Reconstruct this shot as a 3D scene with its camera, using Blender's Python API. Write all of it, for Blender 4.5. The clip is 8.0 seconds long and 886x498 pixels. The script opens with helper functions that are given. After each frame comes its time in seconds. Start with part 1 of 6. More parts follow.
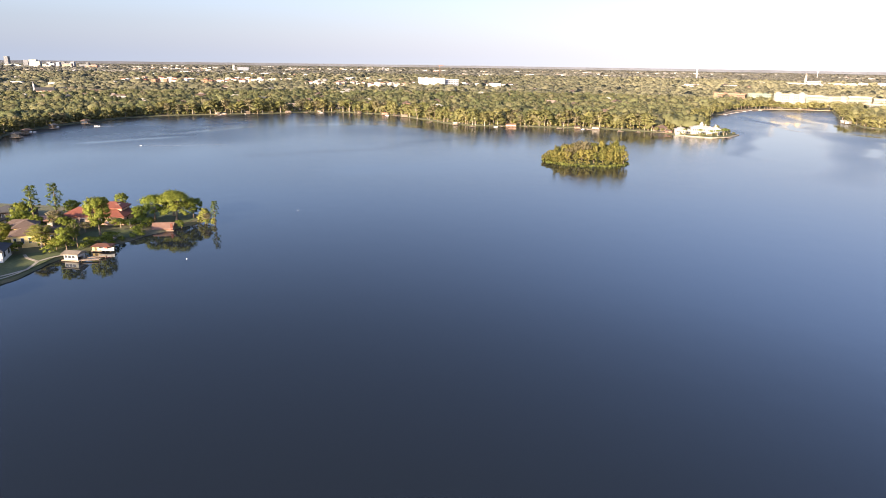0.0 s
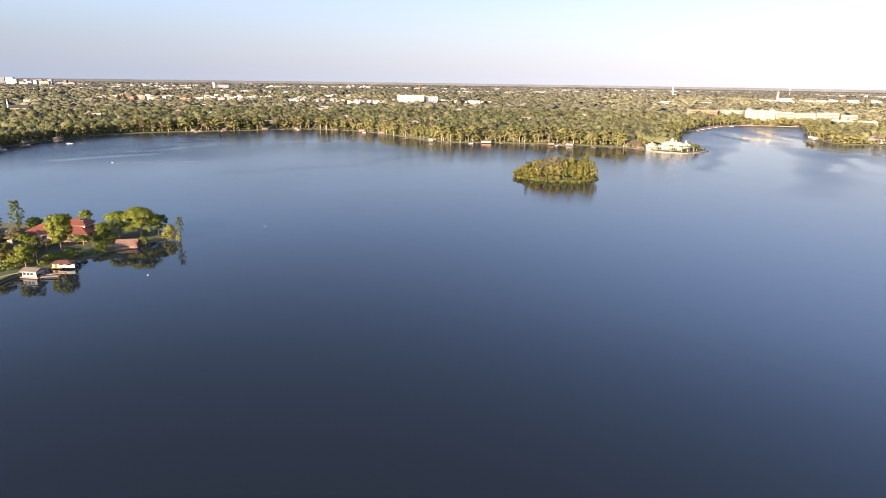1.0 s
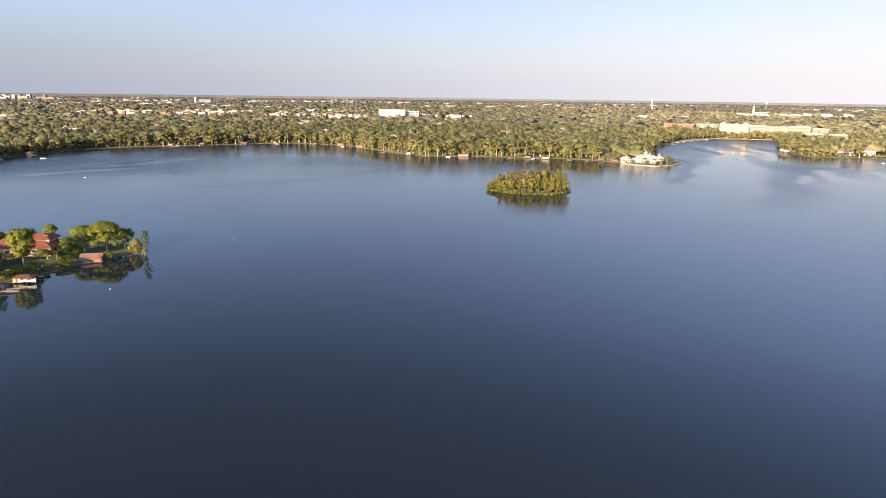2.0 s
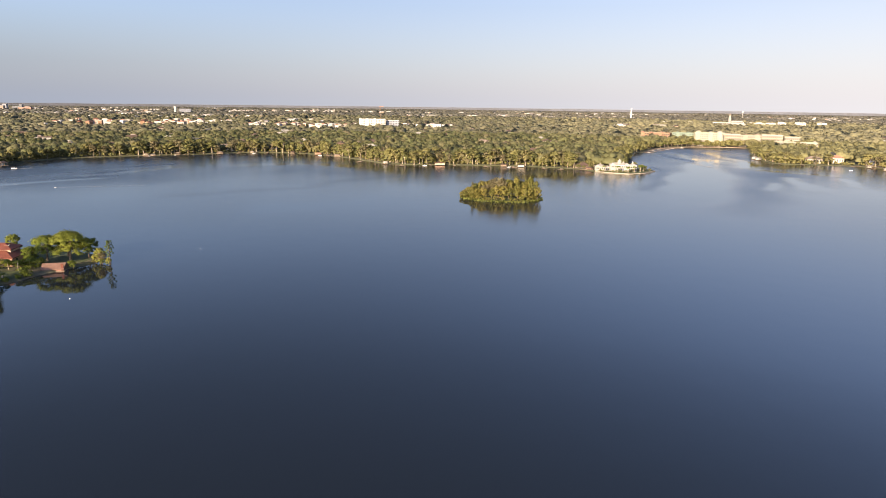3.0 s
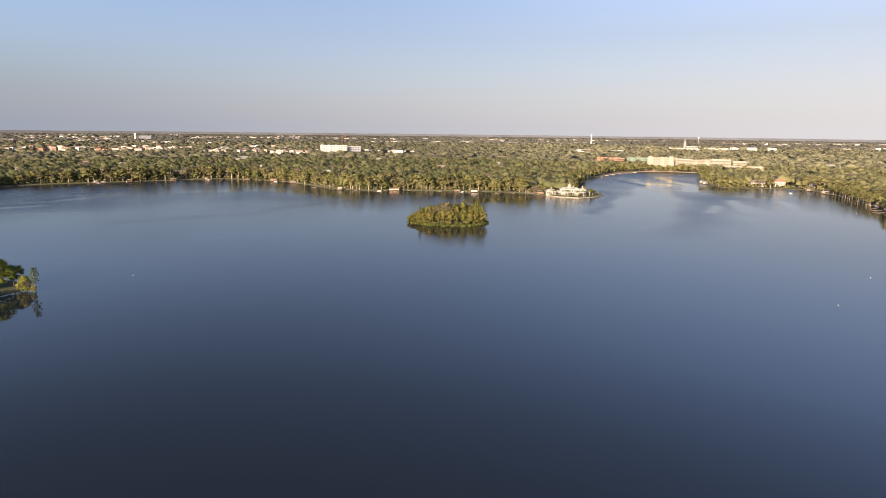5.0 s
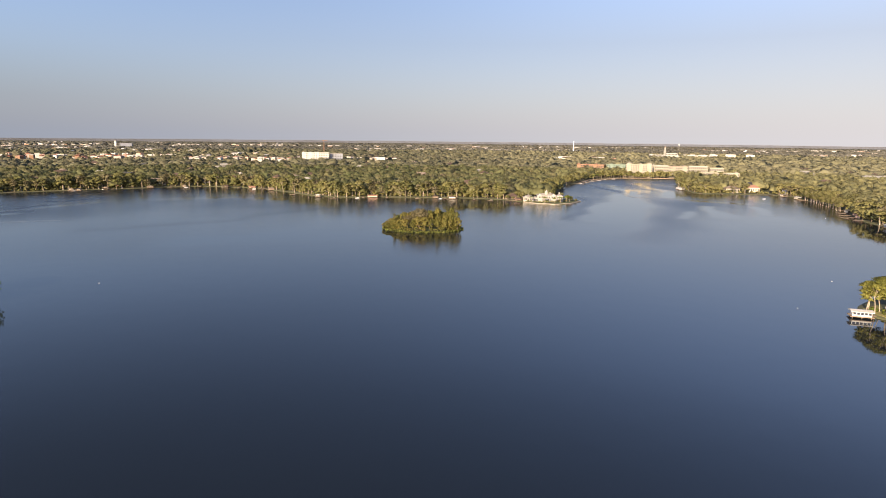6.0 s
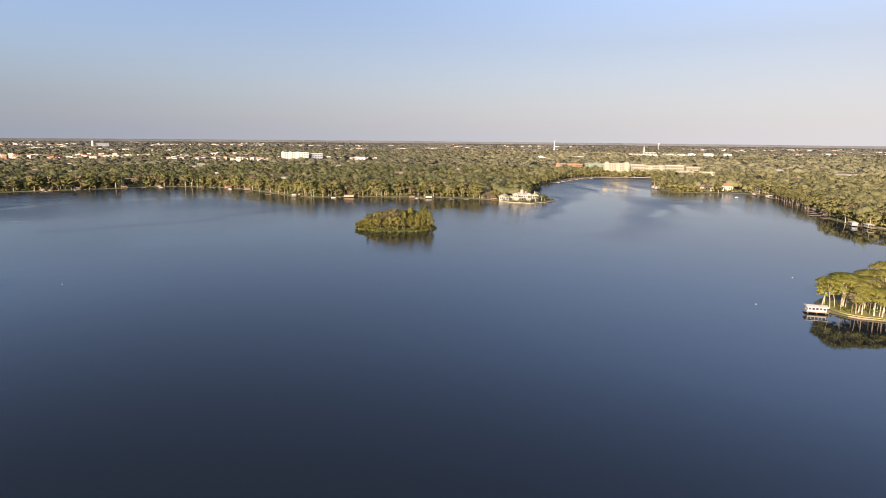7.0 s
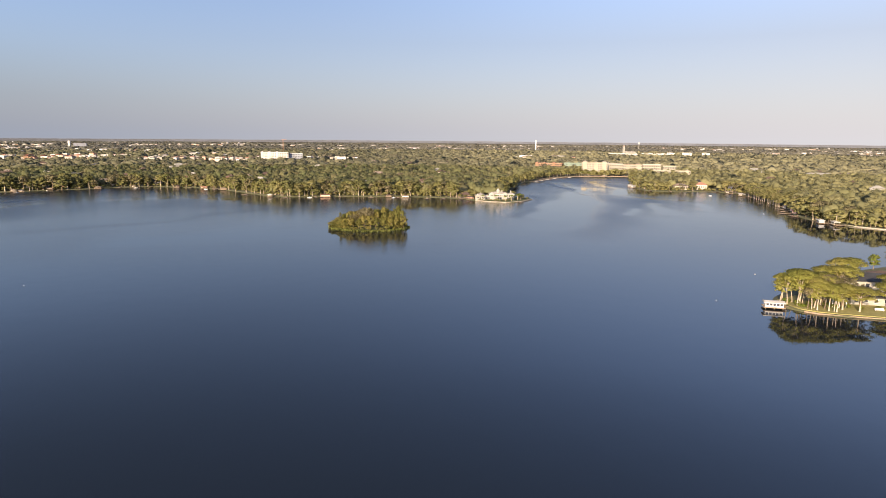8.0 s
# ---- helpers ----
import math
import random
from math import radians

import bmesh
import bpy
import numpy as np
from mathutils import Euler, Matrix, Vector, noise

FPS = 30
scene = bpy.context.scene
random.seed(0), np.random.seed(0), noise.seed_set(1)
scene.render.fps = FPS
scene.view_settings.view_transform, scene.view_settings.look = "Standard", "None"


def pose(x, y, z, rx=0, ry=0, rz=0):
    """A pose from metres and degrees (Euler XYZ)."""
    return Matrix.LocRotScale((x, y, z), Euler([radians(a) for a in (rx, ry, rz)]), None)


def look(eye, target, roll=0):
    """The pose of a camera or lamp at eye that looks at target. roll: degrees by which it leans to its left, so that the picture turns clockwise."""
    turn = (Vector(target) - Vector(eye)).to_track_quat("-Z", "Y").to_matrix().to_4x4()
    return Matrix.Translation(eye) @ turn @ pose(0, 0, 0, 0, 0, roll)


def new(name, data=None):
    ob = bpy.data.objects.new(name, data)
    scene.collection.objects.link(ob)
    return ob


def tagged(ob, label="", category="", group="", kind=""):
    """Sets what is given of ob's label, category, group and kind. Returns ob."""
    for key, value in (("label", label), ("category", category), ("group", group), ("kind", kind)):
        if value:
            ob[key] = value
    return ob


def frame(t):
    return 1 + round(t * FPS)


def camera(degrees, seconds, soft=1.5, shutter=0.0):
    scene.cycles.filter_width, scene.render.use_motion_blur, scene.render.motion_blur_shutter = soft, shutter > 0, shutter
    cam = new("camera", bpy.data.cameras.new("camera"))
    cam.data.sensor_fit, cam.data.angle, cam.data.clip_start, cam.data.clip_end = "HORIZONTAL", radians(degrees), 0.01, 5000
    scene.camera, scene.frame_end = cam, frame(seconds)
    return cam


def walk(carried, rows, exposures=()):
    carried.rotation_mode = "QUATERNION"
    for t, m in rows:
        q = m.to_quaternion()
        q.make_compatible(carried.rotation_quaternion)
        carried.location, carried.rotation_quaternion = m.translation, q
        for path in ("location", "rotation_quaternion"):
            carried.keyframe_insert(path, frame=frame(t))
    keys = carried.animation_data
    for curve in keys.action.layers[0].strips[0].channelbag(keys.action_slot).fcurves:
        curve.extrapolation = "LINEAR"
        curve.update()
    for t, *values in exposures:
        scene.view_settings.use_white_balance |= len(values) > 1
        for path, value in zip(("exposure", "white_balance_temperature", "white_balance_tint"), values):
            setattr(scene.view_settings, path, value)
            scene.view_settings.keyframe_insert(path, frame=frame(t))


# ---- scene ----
LENS = 70.3
cam = camera(LENS, 8.0, soft=0.65)
# seconds, eye x, y, z, yaw, pitch, roll
PATH = [
    (0.0, 0.00, 0.00, 55.00, 0.00, -16.60, 0.80),
    (0.5, 3.06, -0.94, 54.97, -0.79, -15.86, 0.81),
    (1.0, 6.13, -1.89, 54.94, -1.55, -15.09, 0.80),
    (1.5, 9.20, -2.86, 54.91, -2.24, -14.38, 0.80),
    (1.7, 10.43, -3.26, 54.90, -2.51, -14.08, 0.79),
    (2.8, 17.22, -5.44, 54.84, -4.14, -13.35, 0.72),
    (3.0, 18.46, -5.84, 54.83, -4.42, -13.01, 0.72),
    (3.5, 21.55, -6.87, 54.81, -5.18, -12.17, 0.72),
    (4.0, 24.65, -7.91, 54.78, -5.90, -11.38, 0.71),
    (4.5, 27.76, -8.96, 54.75, -6.61, -10.90, 0.67),
    (4.7, 29.00, -9.39, 54.74, -6.88, -10.85, 0.66),
    (5.8, 35.87, -11.77, 54.69, -8.34, -10.03, 0.61),
    (6.0, 37.12, -12.21, 54.68, -8.61, -10.01, 0.60),
    (6.5, 40.25, -13.32, 54.65, -9.37, -10.00, 0.57),
    (7.0, 43.39, -14.45, 54.63, -10.10, -10.03, 0.55),
    (7.5, 46.53, -15.59, 54.60, -10.81, -10.03, 0.53),
    (8.0, 49.68, -16.75, 54.58, -11.56, -10.05, 0.49),
]
EXPOSURES = [(0.0, 2.07, 6250, 16), (1.5, 1.83, 6300, 16), (3.5, 1.51, 6450, 15), (6.0, 1.29, 6430, 15), (8.0, 1.29, 6350, 15)]
walk(cam, [(t, pose(x, y, z, 90 + tilt, 0, yaw) @ pose(0, 0, 0, 0, 0, lean)) for t, x, y, z, yaw, tilt, lean in PATH], EXPOSURES)

# ---- light: a low warm sun behind the camera's left shoulder, clear sky that turns hazy towards the horizon ----
SUN_AZ, SUN_EL = radians(214), radians(17)
sky_world = bpy.data.worlds.new("sky")
scene.world = sky_world
sky_world.use_nodes = True
wn = sky_world.node_tree


def sky_math(op, a, b=0.0, clamp=False):
    n = wn.nodes.new("ShaderNodeMath")
    n.operation, n.use_clamp = op, clamp
    for sock, v in zip(n.inputs, (a, b)):
        if isinstance(v, bpy.types.NodeSocket):
            wn.links.new(v, sock)
        else:
            sock.default_value = v
    return n.outputs[0]


def sky_mix(fac, a, b, blend="MIX"):
    n = wn.nodes.new("ShaderNodeMix")
    n.data_type, n.blend_type = "RGBA", blend
    for sock, v in ((n.inputs["Factor"], fac), (n.inputs["A"], a), (n.inputs["B"], b)):
        if isinstance(v, bpy.types.NodeSocket):
            wn.links.new(v, sock)
        else:
            sock.default_value = v if isinstance(v, float) else (*v, 1)
    return n.outputs["Result"]


sky = wn.nodes.new("ShaderNodeTexSky")
sky.sky_type = "NISHITA"
sky.sun_disc = False
sky.sun_elevation, sky.sun_rotation = SUN_EL, SUN_AZ
sky.air_density, sky.dust_density, sky.ozone_density = 1.0, 0.6, 3.0
sky.altitude = 50
SKY = 0.049
direction = wn.nodes.new("ShaderNodeTexCoord").outputs["Generated"]
axes = wn.nodes.new("ShaderNodeSeparateXYZ")
wn.links.new(direction, axes.inputs[0])
# haze lies thick on the horizon and is lighter opposite the sun
sunward = sky_math("ADD", sky_math("MULTIPLY", axes.outputs["X"], math.sin(SUN_AZ)), sky_math("MULTIPLY", axes.outputs["Y"], math.cos(SUN_AZ)))
pale_az = radians(58)  # where the hazy sky is palest
palest = sky_math("ADD", sky_math("MULTIPLY", axes.outputs["X"], math.sin(pale_az)), sky_math("MULTIPLY", axes.outputs["Y"], math.cos(pale_az)))
palest = sky_math("ADD", sky_math("MULTIPLY", palest, 0.5), 0.5, True)
haze = sky_math("POWER", sky_math("SUBTRACT", 1.0, sky_math("ABSOLUTE", axes.outputs["Z"]), True), sky_math("SUBTRACT", 6.0, sky_math("MULTIPLY", sky_math("POWER", palest, 8.0), 2.2)))
glow = sky_math("POWER", sky_math("MAXIMUM", sunward, 0.0), 1.6)
haze_colour = sky_mix(sky_math("POWER", palest, 3.0), tuple(c / SKY for c in (0.104, 0.124, 0.154)), tuple(c / SKY for c in (0.312, 0.301, 0.293)))
haze_colour = sky_mix(glow, haze_colour, tuple(c / SKY for c in (3.6, 3.0, 2.3)))
# the high sky, too, is paler on that side, and bright round the sun
high = sky_math("MULTIPLY", sky_math("SUBTRACT", axes.outputs["Z"], 0.14, True), 5.0, True)
lift = sky_math("ADD", sky_math("MULTIPLY", high, sky_math("MULTIPLY", sky_math("POWER", palest, 6.0), 1.7)), 1.0)
west = sky_math("POWER", sky_math("MAXIMUM", sky_math("ADD", sky_math("MULTIPLY", axes.outputs["X"], math.sin(radians(-75))), sky_math("MULTIPLY", axes.outputs["Y"], math.cos(radians(-75)))), 0.0), 2.5)
lift = sky_math("ADD", lift, sky_math("MULTIPLY", sky_math("MULTIPLY", west, 2.4), sky_math("MULTIPLY", sky_math("MULTIPLY", sky_math("SUBTRACT", axes.outputs["Z"], 0.05, True), 6.0, True), sky_math("SUBTRACT", 1.0, sky_math("MULTIPLY", sky_math("SUBTRACT", axes.outputs["Z"], 0.12, True), 3.5), True))))
lift = sky_math("MULTIPLY", lift, sky_math("SUBTRACT", 1.0, sky_math("MULTIPLY", sky_math("MULTIPLY", sky_math("SUBTRACT", axes.outputs["Z"], 0.3, True), 3.0, True), 0.22)))
lift = sky_math("ADD", lift, sky_math("MULTIPLY", glow, 4.0))
tone = wn.nodes.new("ShaderNodeCombineColor")
for sock, k in zip(tone.inputs, (1.08, 0.99, 1.05)):
    wn.links.new(sky_math("MULTIPLY", lift, k), sock)
wn.nodes["Background"].inputs["Strength"].default_value = SKY
wn.links.new(sky_mix(haze, sky_mix(1.0, sky.outputs["Color"], tone.outputs[0], "MULTIPLY"), haze_colour), wn.nodes["Background"].inputs["Color"])
sun_data = bpy.data.lights.new("sun", "SUN")
sun_data.energy, sun_data.angle, sun_data.color = 4.8, radians(0.6), (1.0, 0.77, 0.46)
sun_way = Vector((math.sin(SUN_AZ) * math.cos(SUN_EL), math.cos(SUN_AZ) * math.cos(SUN_EL), math.sin(SUN_EL)))
new("sun", sun_data).matrix_world = look(sun_way * 200 + Vector((0, 300, 0)), (0, 300, 0))

rng = np.random.default_rng(7)


# ---- materials ----
def nodes_of(name):
    m = bpy.data.materials.new(name)
    m.use_nodes = True
    return m, m.node_tree, m.node_tree.nodes["Principled BSDF"]


def noise_node(nt, scale, detail=3.0, distort=0.0, coords=None, rough=0.55):
    n = nt.nodes.new("ShaderNodeTexNoise")
    n.inputs["Scale"].default_value, n.inputs["Detail"].default_value = scale, detail
    n.inputs["Roughness"].default_value, n.inputs["Distortion"].default_value = rough, distort
    nt.links.new(coords if coords else place_node(nt), n.inputs["Vector"])
    return n.outputs["Fac"]


def place_node(nt):
    g = nt.nodes.new("ShaderNodeNewGeometry")
    return g.outputs["Position"]


def ramp(nt, fac, stops):
    r = nt.nodes.new("ShaderNodeValToRGB")
    e = r.color_ramp.elements
    while len(e) < len(stops):
        e.new(0.5)
    for el, (at, col) in zip(e, stops):
        el.position, el.color = at, (*col, 1) if len(col) == 3 else col
    nt.links.new(fac, r.inputs["Fac"])
    return r.outputs["Color"]


def mix(nt, fac, a, b, blend="MIX"):
    m = nt.nodes.new("ShaderNodeMix")
    m.data_type, m.blend_type = "RGBA", blend
    for sock, v in ((m.inputs["Factor"], fac), (m.inputs["A"], a), (m.inputs["B"], b)):
        if isinstance(v, bpy.types.NodeSocket):
            nt.links.new(v, sock)
        else:
            sock.default_value = v if isinstance(v, float) else (*v, 1)
    return m.outputs["Result"]


def calc(nt, op, a, b=0.0, c=0.0):
    m = nt.nodes.new("ShaderNodeMath")
    m.operation = op
    for sock, v in zip(m.inputs, (a, b, c)):
        if isinstance(v, bpy.types.NodeSocket):
            nt.links.new(v, sock)
        else:
            sock.default_value = v
    return m.outputs[0]


def bump(nt, bsdf, height, distance, strength=1.0):
    b = nt.nodes.new("ShaderNodeBump")
    b.inputs["Distance"].default_value, b.inputs["Strength"].default_value = distance, strength
    nt.links.new(height, b.inputs["Height"])
    nt.links.new(b.outputs["Normal"], bsdf.inputs["Normal"])


def plain(name, a, b, rough=0.7, grain=2.0, stain=0.25, relief=0.02, metal=0.0):
    """A painted, stony or wooden surface: two tones by fine grain, broad stains, fine relief, and a shift from thing to thing."""
    m, nt, p = nodes_of(name)
    fine = noise_node(nt, grain, 4)
    broad = noise_node(nt, stain, 3, 0.6)
    c = mix(nt, ramp(nt, fine, [(0.3, (0, 0, 0)), (0.7, (1, 1, 1))]), a, b)
    dirt = ramp(nt, broad, [(0.35, (0.72, 0.70, 0.66)), (0.62, (1, 1, 1))])
    c = mix(nt, 0.6, c, dirt, "MULTIPLY")
    info = nt.nodes.new("ShaderNodeObjectInfo")
    c = mix(nt, 0.5, c, ramp(nt, info.outputs["Random"], [(0.0, (0.78, 0.78, 0.80)), (1.0, (1.0, 0.99, 0.96))]), "MULTIPLY")
    nt.links.new(c, p.inputs["Base Color"])
    p.inputs["Roughness"].default_value, p.inputs["Metallic"].default_value = rough, metal
    bump(nt, p, fine, relief)
    return m


def foliage(name, tones, thin=0.34, broad=0.06, east_haze=None):
    """Leaves: tones picked by crown, clump and place, part of the light passing through."""
    m, nt, p = nodes_of(name)
    geo = nt.nodes.new("ShaderNodeNewGeometry")
    info = nt.nodes.new("ShaderNodeObjectInfo")
    pick = calc(nt, "ADD", calc(nt, "MULTIPLY", geo.outputs["Random Per Island"], 0.12), calc(nt, "MULTIPLY", info.outputs["Random"], 0.45))
    pick = calc(nt, "ADD", pick, calc(nt, "MULTIPLY_ADD", noise_node(nt, broad, 2), 0.95, -0.28))
    tree = nt.nodes.new("ShaderNodeAttribute")
    tree.attribute_name = "tone"
    pick = calc(nt, "ADD", pick, calc(nt, "MULTIPLY", tree.outputs["Fac"], 0.5))
    steps = [(k / (len(tones) - 1), t) for k, t in enumerate(tones)]
    c = ramp(nt, pick, steps)
    if east_haze:  # tones lighten towards the lake's east, standing in for brighter haze there
        sep = nt.nodes.new("ShaderNodeSeparateXYZ")
        nt.links.new(place_node(nt), sep.inputs[0])
        east = nt.nodes.new("ShaderNodeMapRange")
        for key, v in (("From Min", 120.0), ("From Max", 620.0), ("To Min", 0.0), ("To Max", 0.95)):
            east.inputs[key].default_value = v
        nt.links.new(sep.outputs["X"], east.inputs["Value"])
        share = calc(nt, "MULTIPLY", east.outputs[0], ramp(nt, noise_node(nt, broad * 1.7, 2), [(0.2, (0.35, 0.35, 0.35)), (0.6, (1, 1, 1))]))
        c = mix(nt, share, c, east_haze)
    fine = noise_node(nt, 1.7, 4)
    c = mix(nt, 0.42, c, ramp(nt, fine, [(0.3, (0.72, 0.72, 0.68)), (0.65, (1.12, 1.10, 1.0))]), "MULTIPLY")
    nt.links.new(c, p.inputs["Base Color"])
    p.inputs["Roughness"].default_value = 0.75
    p.inputs["Specular IOR Level"].default_value = 0.12
    bump(nt, p, fine, 0.12)
    if thin:
        tr = nt.nodes.new("ShaderNodeBsdfTranslucent")
        nt.links.new(c, tr.inputs["Color"])
        sh = nt.nodes.new("ShaderNodeMixShader")
        sh.inputs["Fac"].default_value = thin
        nt.links.new(p.outputs[0], sh.inputs[1])
        nt.links.new(tr.outputs[0], sh.inputs[2])
        nt.links.new(sh.outputs[0], nt.nodes["Material Output"].inputs["Surface"])
    return m


def water_material():
    m, nt, p = nodes_of("lake_water")
    p.inputs["Base Color"].default_value = (0.0090, 0.0125, 0.0170, 1)
    p.inputs["IOR"].default_value = 1.333
    pos = place_node(nt)
    ruffle = nt.nodes.new("ShaderNodeAttribute")
    ruffle.attribute_name = "ruffle"
    sep = nt.nodes.new("ShaderNodeSeparateXYZ")
    nt.links.new(pos, sep.inputs[0])
    open_lake = nt.nodes.new("ShaderNodeMapRange")
    open_lake.interpolation_type = "SMOOTHSTEP"
    for key, v in (("From Min", 225.0), ("From Max", 300.0), ("To Min", 0.08), ("To Max", 1.0)):
        open_lake.inputs[key].default_value = v
    nt.links.new(sep.outputs["Y"], open_lake.inputs["Value"])
    wind = calc(nt, "MULTIPLY", open_lake.outputs[0], ruffle.outputs["Fac"])
    ripples = noise_node(nt, 0.9, 3, 0.3)
    swell = noise_node(nt, 0.12, 2)
    height = calc(nt, "ADD", calc(nt, "MULTIPLY", ripples, calc(nt, "MULTIPLY_ADD", wind, 0.12, 0.004)), calc(nt, "MULTIPLY", swell, 0.03))
    bump(nt, p, height, 1.0)
    nt.links.new(calc(nt, "MULTIPLY_ADD", wind, 0.30, 0.012), p.inputs["Roughness"])
    return m


def ground_material():
    m, nt, p = nodes_of("ground_cover")
    grass = mix(nt, noise_node(nt, 0.5, 4), (0.044, 0.050, 0.020), (0.092, 0.090, 0.042))
    litter = mix(nt, noise_node(nt, 0.9, 4), (0.07, 0.055, 0.035), (0.14, 0.11, 0.075))
    c = mix(nt, ramp(nt, noise_node(nt, 0.03, 4, 0.8), [(0.56, (0, 0, 0)), (0.68, (1, 1, 1))]), grass, litter)
    paved = ramp(nt, noise_node(nt, 0.006, 3, 0.5), [(0.60, (0, 0, 0)), (0.66, (1, 1, 1))])
    sep = nt.nodes.new("ShaderNodeSeparateXYZ")
    nt.links.new(place_node(nt), sep.inputs[0])
    paved = calc(nt, "MULTIPLY", paved, calc(nt, "GREATER_THAN", sep.outputs["Y"], 980.0))
    c = mix(nt, paved, c, mix(nt, noise_node(nt, 0.05, 3), (0.16, 0.155, 0.15), (0.32, 0.30, 0.28)))
    nt.links.new(c, p.inputs["Base Color"])
    p.inputs["Roughness"].default_value = 0.9
    bump(nt, p, noise_node(nt, 1.5, 4), 0.15)
    return m


WATER = water_material()
GROUND = ground_material()
ROSE_WALL = plain("rose_boards", (0.20, 0.095, 0.07), (0.27, 0.14, 0.105), 0.8, 2.0, 0.3)
# Olive-tan grass with sunlight put into its colour as a lighter tone.
SUNLIT_LAWN = plain("sunlit_needle_grass", (0.20, 0.19, 0.05), (0.29, 0.255, 0.09), 0.9, 0.8, 0.15, 0.08)
LAWN = plain("lawn_grass", (0.036, 0.054, 0.013), (0.072, 0.088, 0.025), 0.9, 1.2, 0.12, 0.08)
OAK_LEAF = foliage("oak_leaves", [(0.080, 0.112, 0.018), (0.120, 0.150, 0.025), (0.160, 0.180, 0.031), (0.200, 0.196, 0.040)], 0.34)
PINE_LEAF = foliage("pine_needles", [(0.078, 0.108, 0.022), (0.112, 0.140, 0.030), (0.150, 0.166, 0.040)])
CYPRESS_LEAF = foliage("cypress_leaves", [(0.165, 0.178, 0.042), (0.212, 0.216, 0.052), (0.258, 0.238, 0.068), (0.290, 0.236, 0.105)], 0.34, 0.14)
ISLE_LEAF = foliage("island_leaves", [(0.084, 0.090, 0.024), (0.126, 0.124, 0.034), (0.176, 0.156, 0.046), (0.225, 0.182, 0.072)], 0.28, 0.16)
BARE_TWIG = foliage("bare_twigs", [(0.130, 0.118, 0.062), (0.162, 0.142, 0.080), (0.195, 0.165, 0.105)], 0.2)
# Toned copy of oak and cypress leaves for distant crowns; haze is in its tones.
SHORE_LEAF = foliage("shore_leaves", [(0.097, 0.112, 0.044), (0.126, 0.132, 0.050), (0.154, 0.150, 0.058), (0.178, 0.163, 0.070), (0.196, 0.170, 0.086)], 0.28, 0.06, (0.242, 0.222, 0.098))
REED = foliage("reeds", [(0.075, 0.095, 0.02), (0.105, 0.12, 0.028), (0.135, 0.135, 0.04)], 0.2, 0.2)
WOODS = foliage("mixed_woods", [(0.080, 0.097, 0.043), (0.105, 0.114, 0.052), (0.128, 0.128, 0.062), (0.152, 0.140, 0.075), (0.174, 0.149, 0.092)], 0.26, 0.016, (0.240, 0.224, 0.112))
# The farther woods get greyer, flatter tones: distance haze put into the leaf colour.
MID_WOODS = foliage("mid_haze_woods", [(0.097, 0.104, 0.063), (0.122, 0.122, 0.074), (0.146, 0.137, 0.089), (0.168, 0.148, 0.107)], 0.26, 0.010, (0.222, 0.208, 0.126))
FAR_WOODS = foliage("far_haze_woods", [(0.094, 0.096, 0.076), (0.108, 0.108, 0.088), (0.122, 0.118, 0.100), (0.136, 0.129, 0.112)], 0.3, 0.008, (0.150, 0.142, 0.115))
BARK = plain("pale_bark", (0.30, 0.245, 0.185), (0.43, 0.36, 0.28), 0.9, 3.0, 0.6, 0.05)
DARK_BARK = plain("brown_bark", (0.10, 0.075, 0.05), (0.19, 0.145, 0.10), 0.9, 3.0, 0.6, 0.05)
WHITE = plain("white_paint", (0.56, 0.555, 0.54), (0.66, 0.655, 0.64), 0.6, 1.0, 0.15)
CREAM = plain("cream_stucco", (0.42, 0.375, 0.30), (0.50, 0.455, 0.375), 0.8, 2.0, 0.15)
YELLOW = plain("yellow_stucco", (0.60, 0.43, 0.16), (0.70, 0.53, 0.23), 0.8, 2.0, 0.2)
PINK = plain("pink_stucco", (0.52, 0.33, 0.24), (0.62, 0.41, 0.30), 0.8, 2.0, 0.2)
ORANGE = plain("orange_brick", (0.19, 0.112, 0.066), (0.24, 0.15, 0.092), 0.85, 2.0, 0.15)
MINT = plain("green_copper", (0.115, 0.165, 0.125), (0.15, 0.20, 0.155), 0.6, 1.0, 0.1)
GREY = plain("grey_concrete", (0.34, 0.33, 0.32), (0.46, 0.45, 0.43), 0.85, 1.5, 0.12)
BLUEGREY = plain("blue_grey_cladding", (0.20, 0.215, 0.25), (0.26, 0.275, 0.31), 0.6, 1.0, 0.1)
TILE_ROOF = plain("red_roof_tile", (0.105, 0.028, 0.017), (0.165, 0.048, 0.027), 0.8, 3.0, 0.4, 0.05)
TERRACOTTA = plain("terracotta_roof", (0.27, 0.14, 0.095), (0.35, 0.19, 0.13), 0.8, 3.0, 0.3, 0.05)
SHED_ROOF = plain("dark_red_tile", (0.06, 0.022, 0.016), (0.10, 0.036, 0.024), 0.85, 3.0, 0.4, 0.05)
BROWN_ROOF = plain("brown_shingle", (0.065, 0.042, 0.032), (0.105, 0.07, 0.053), 0.9, 3.0, 0.4, 0.05)
DARK_ROOF = plain("charcoal_shingle", (0.022, 0.023, 0.027), (0.046, 0.047, 0.053), 0.85, 3.0, 0.4, 0.05)
PALE_ROOF = plain("pale_roof", (0.40, 0.385, 0.36), (0.50, 0.48, 0.45), 0.7, 1.0, 0.12)
SHELL_ROOF = plain("shell_white_roof", (0.29, 0.272, 0.245), (0.36, 0.34, 0.305), 0.7, 1.0, 0.12)
TAN_ROOF = plain("tan_metal_roof", (0.18, 0.142, 0.108), (0.25, 0.20, 0.158), 0.6, 1.0, 0.3)
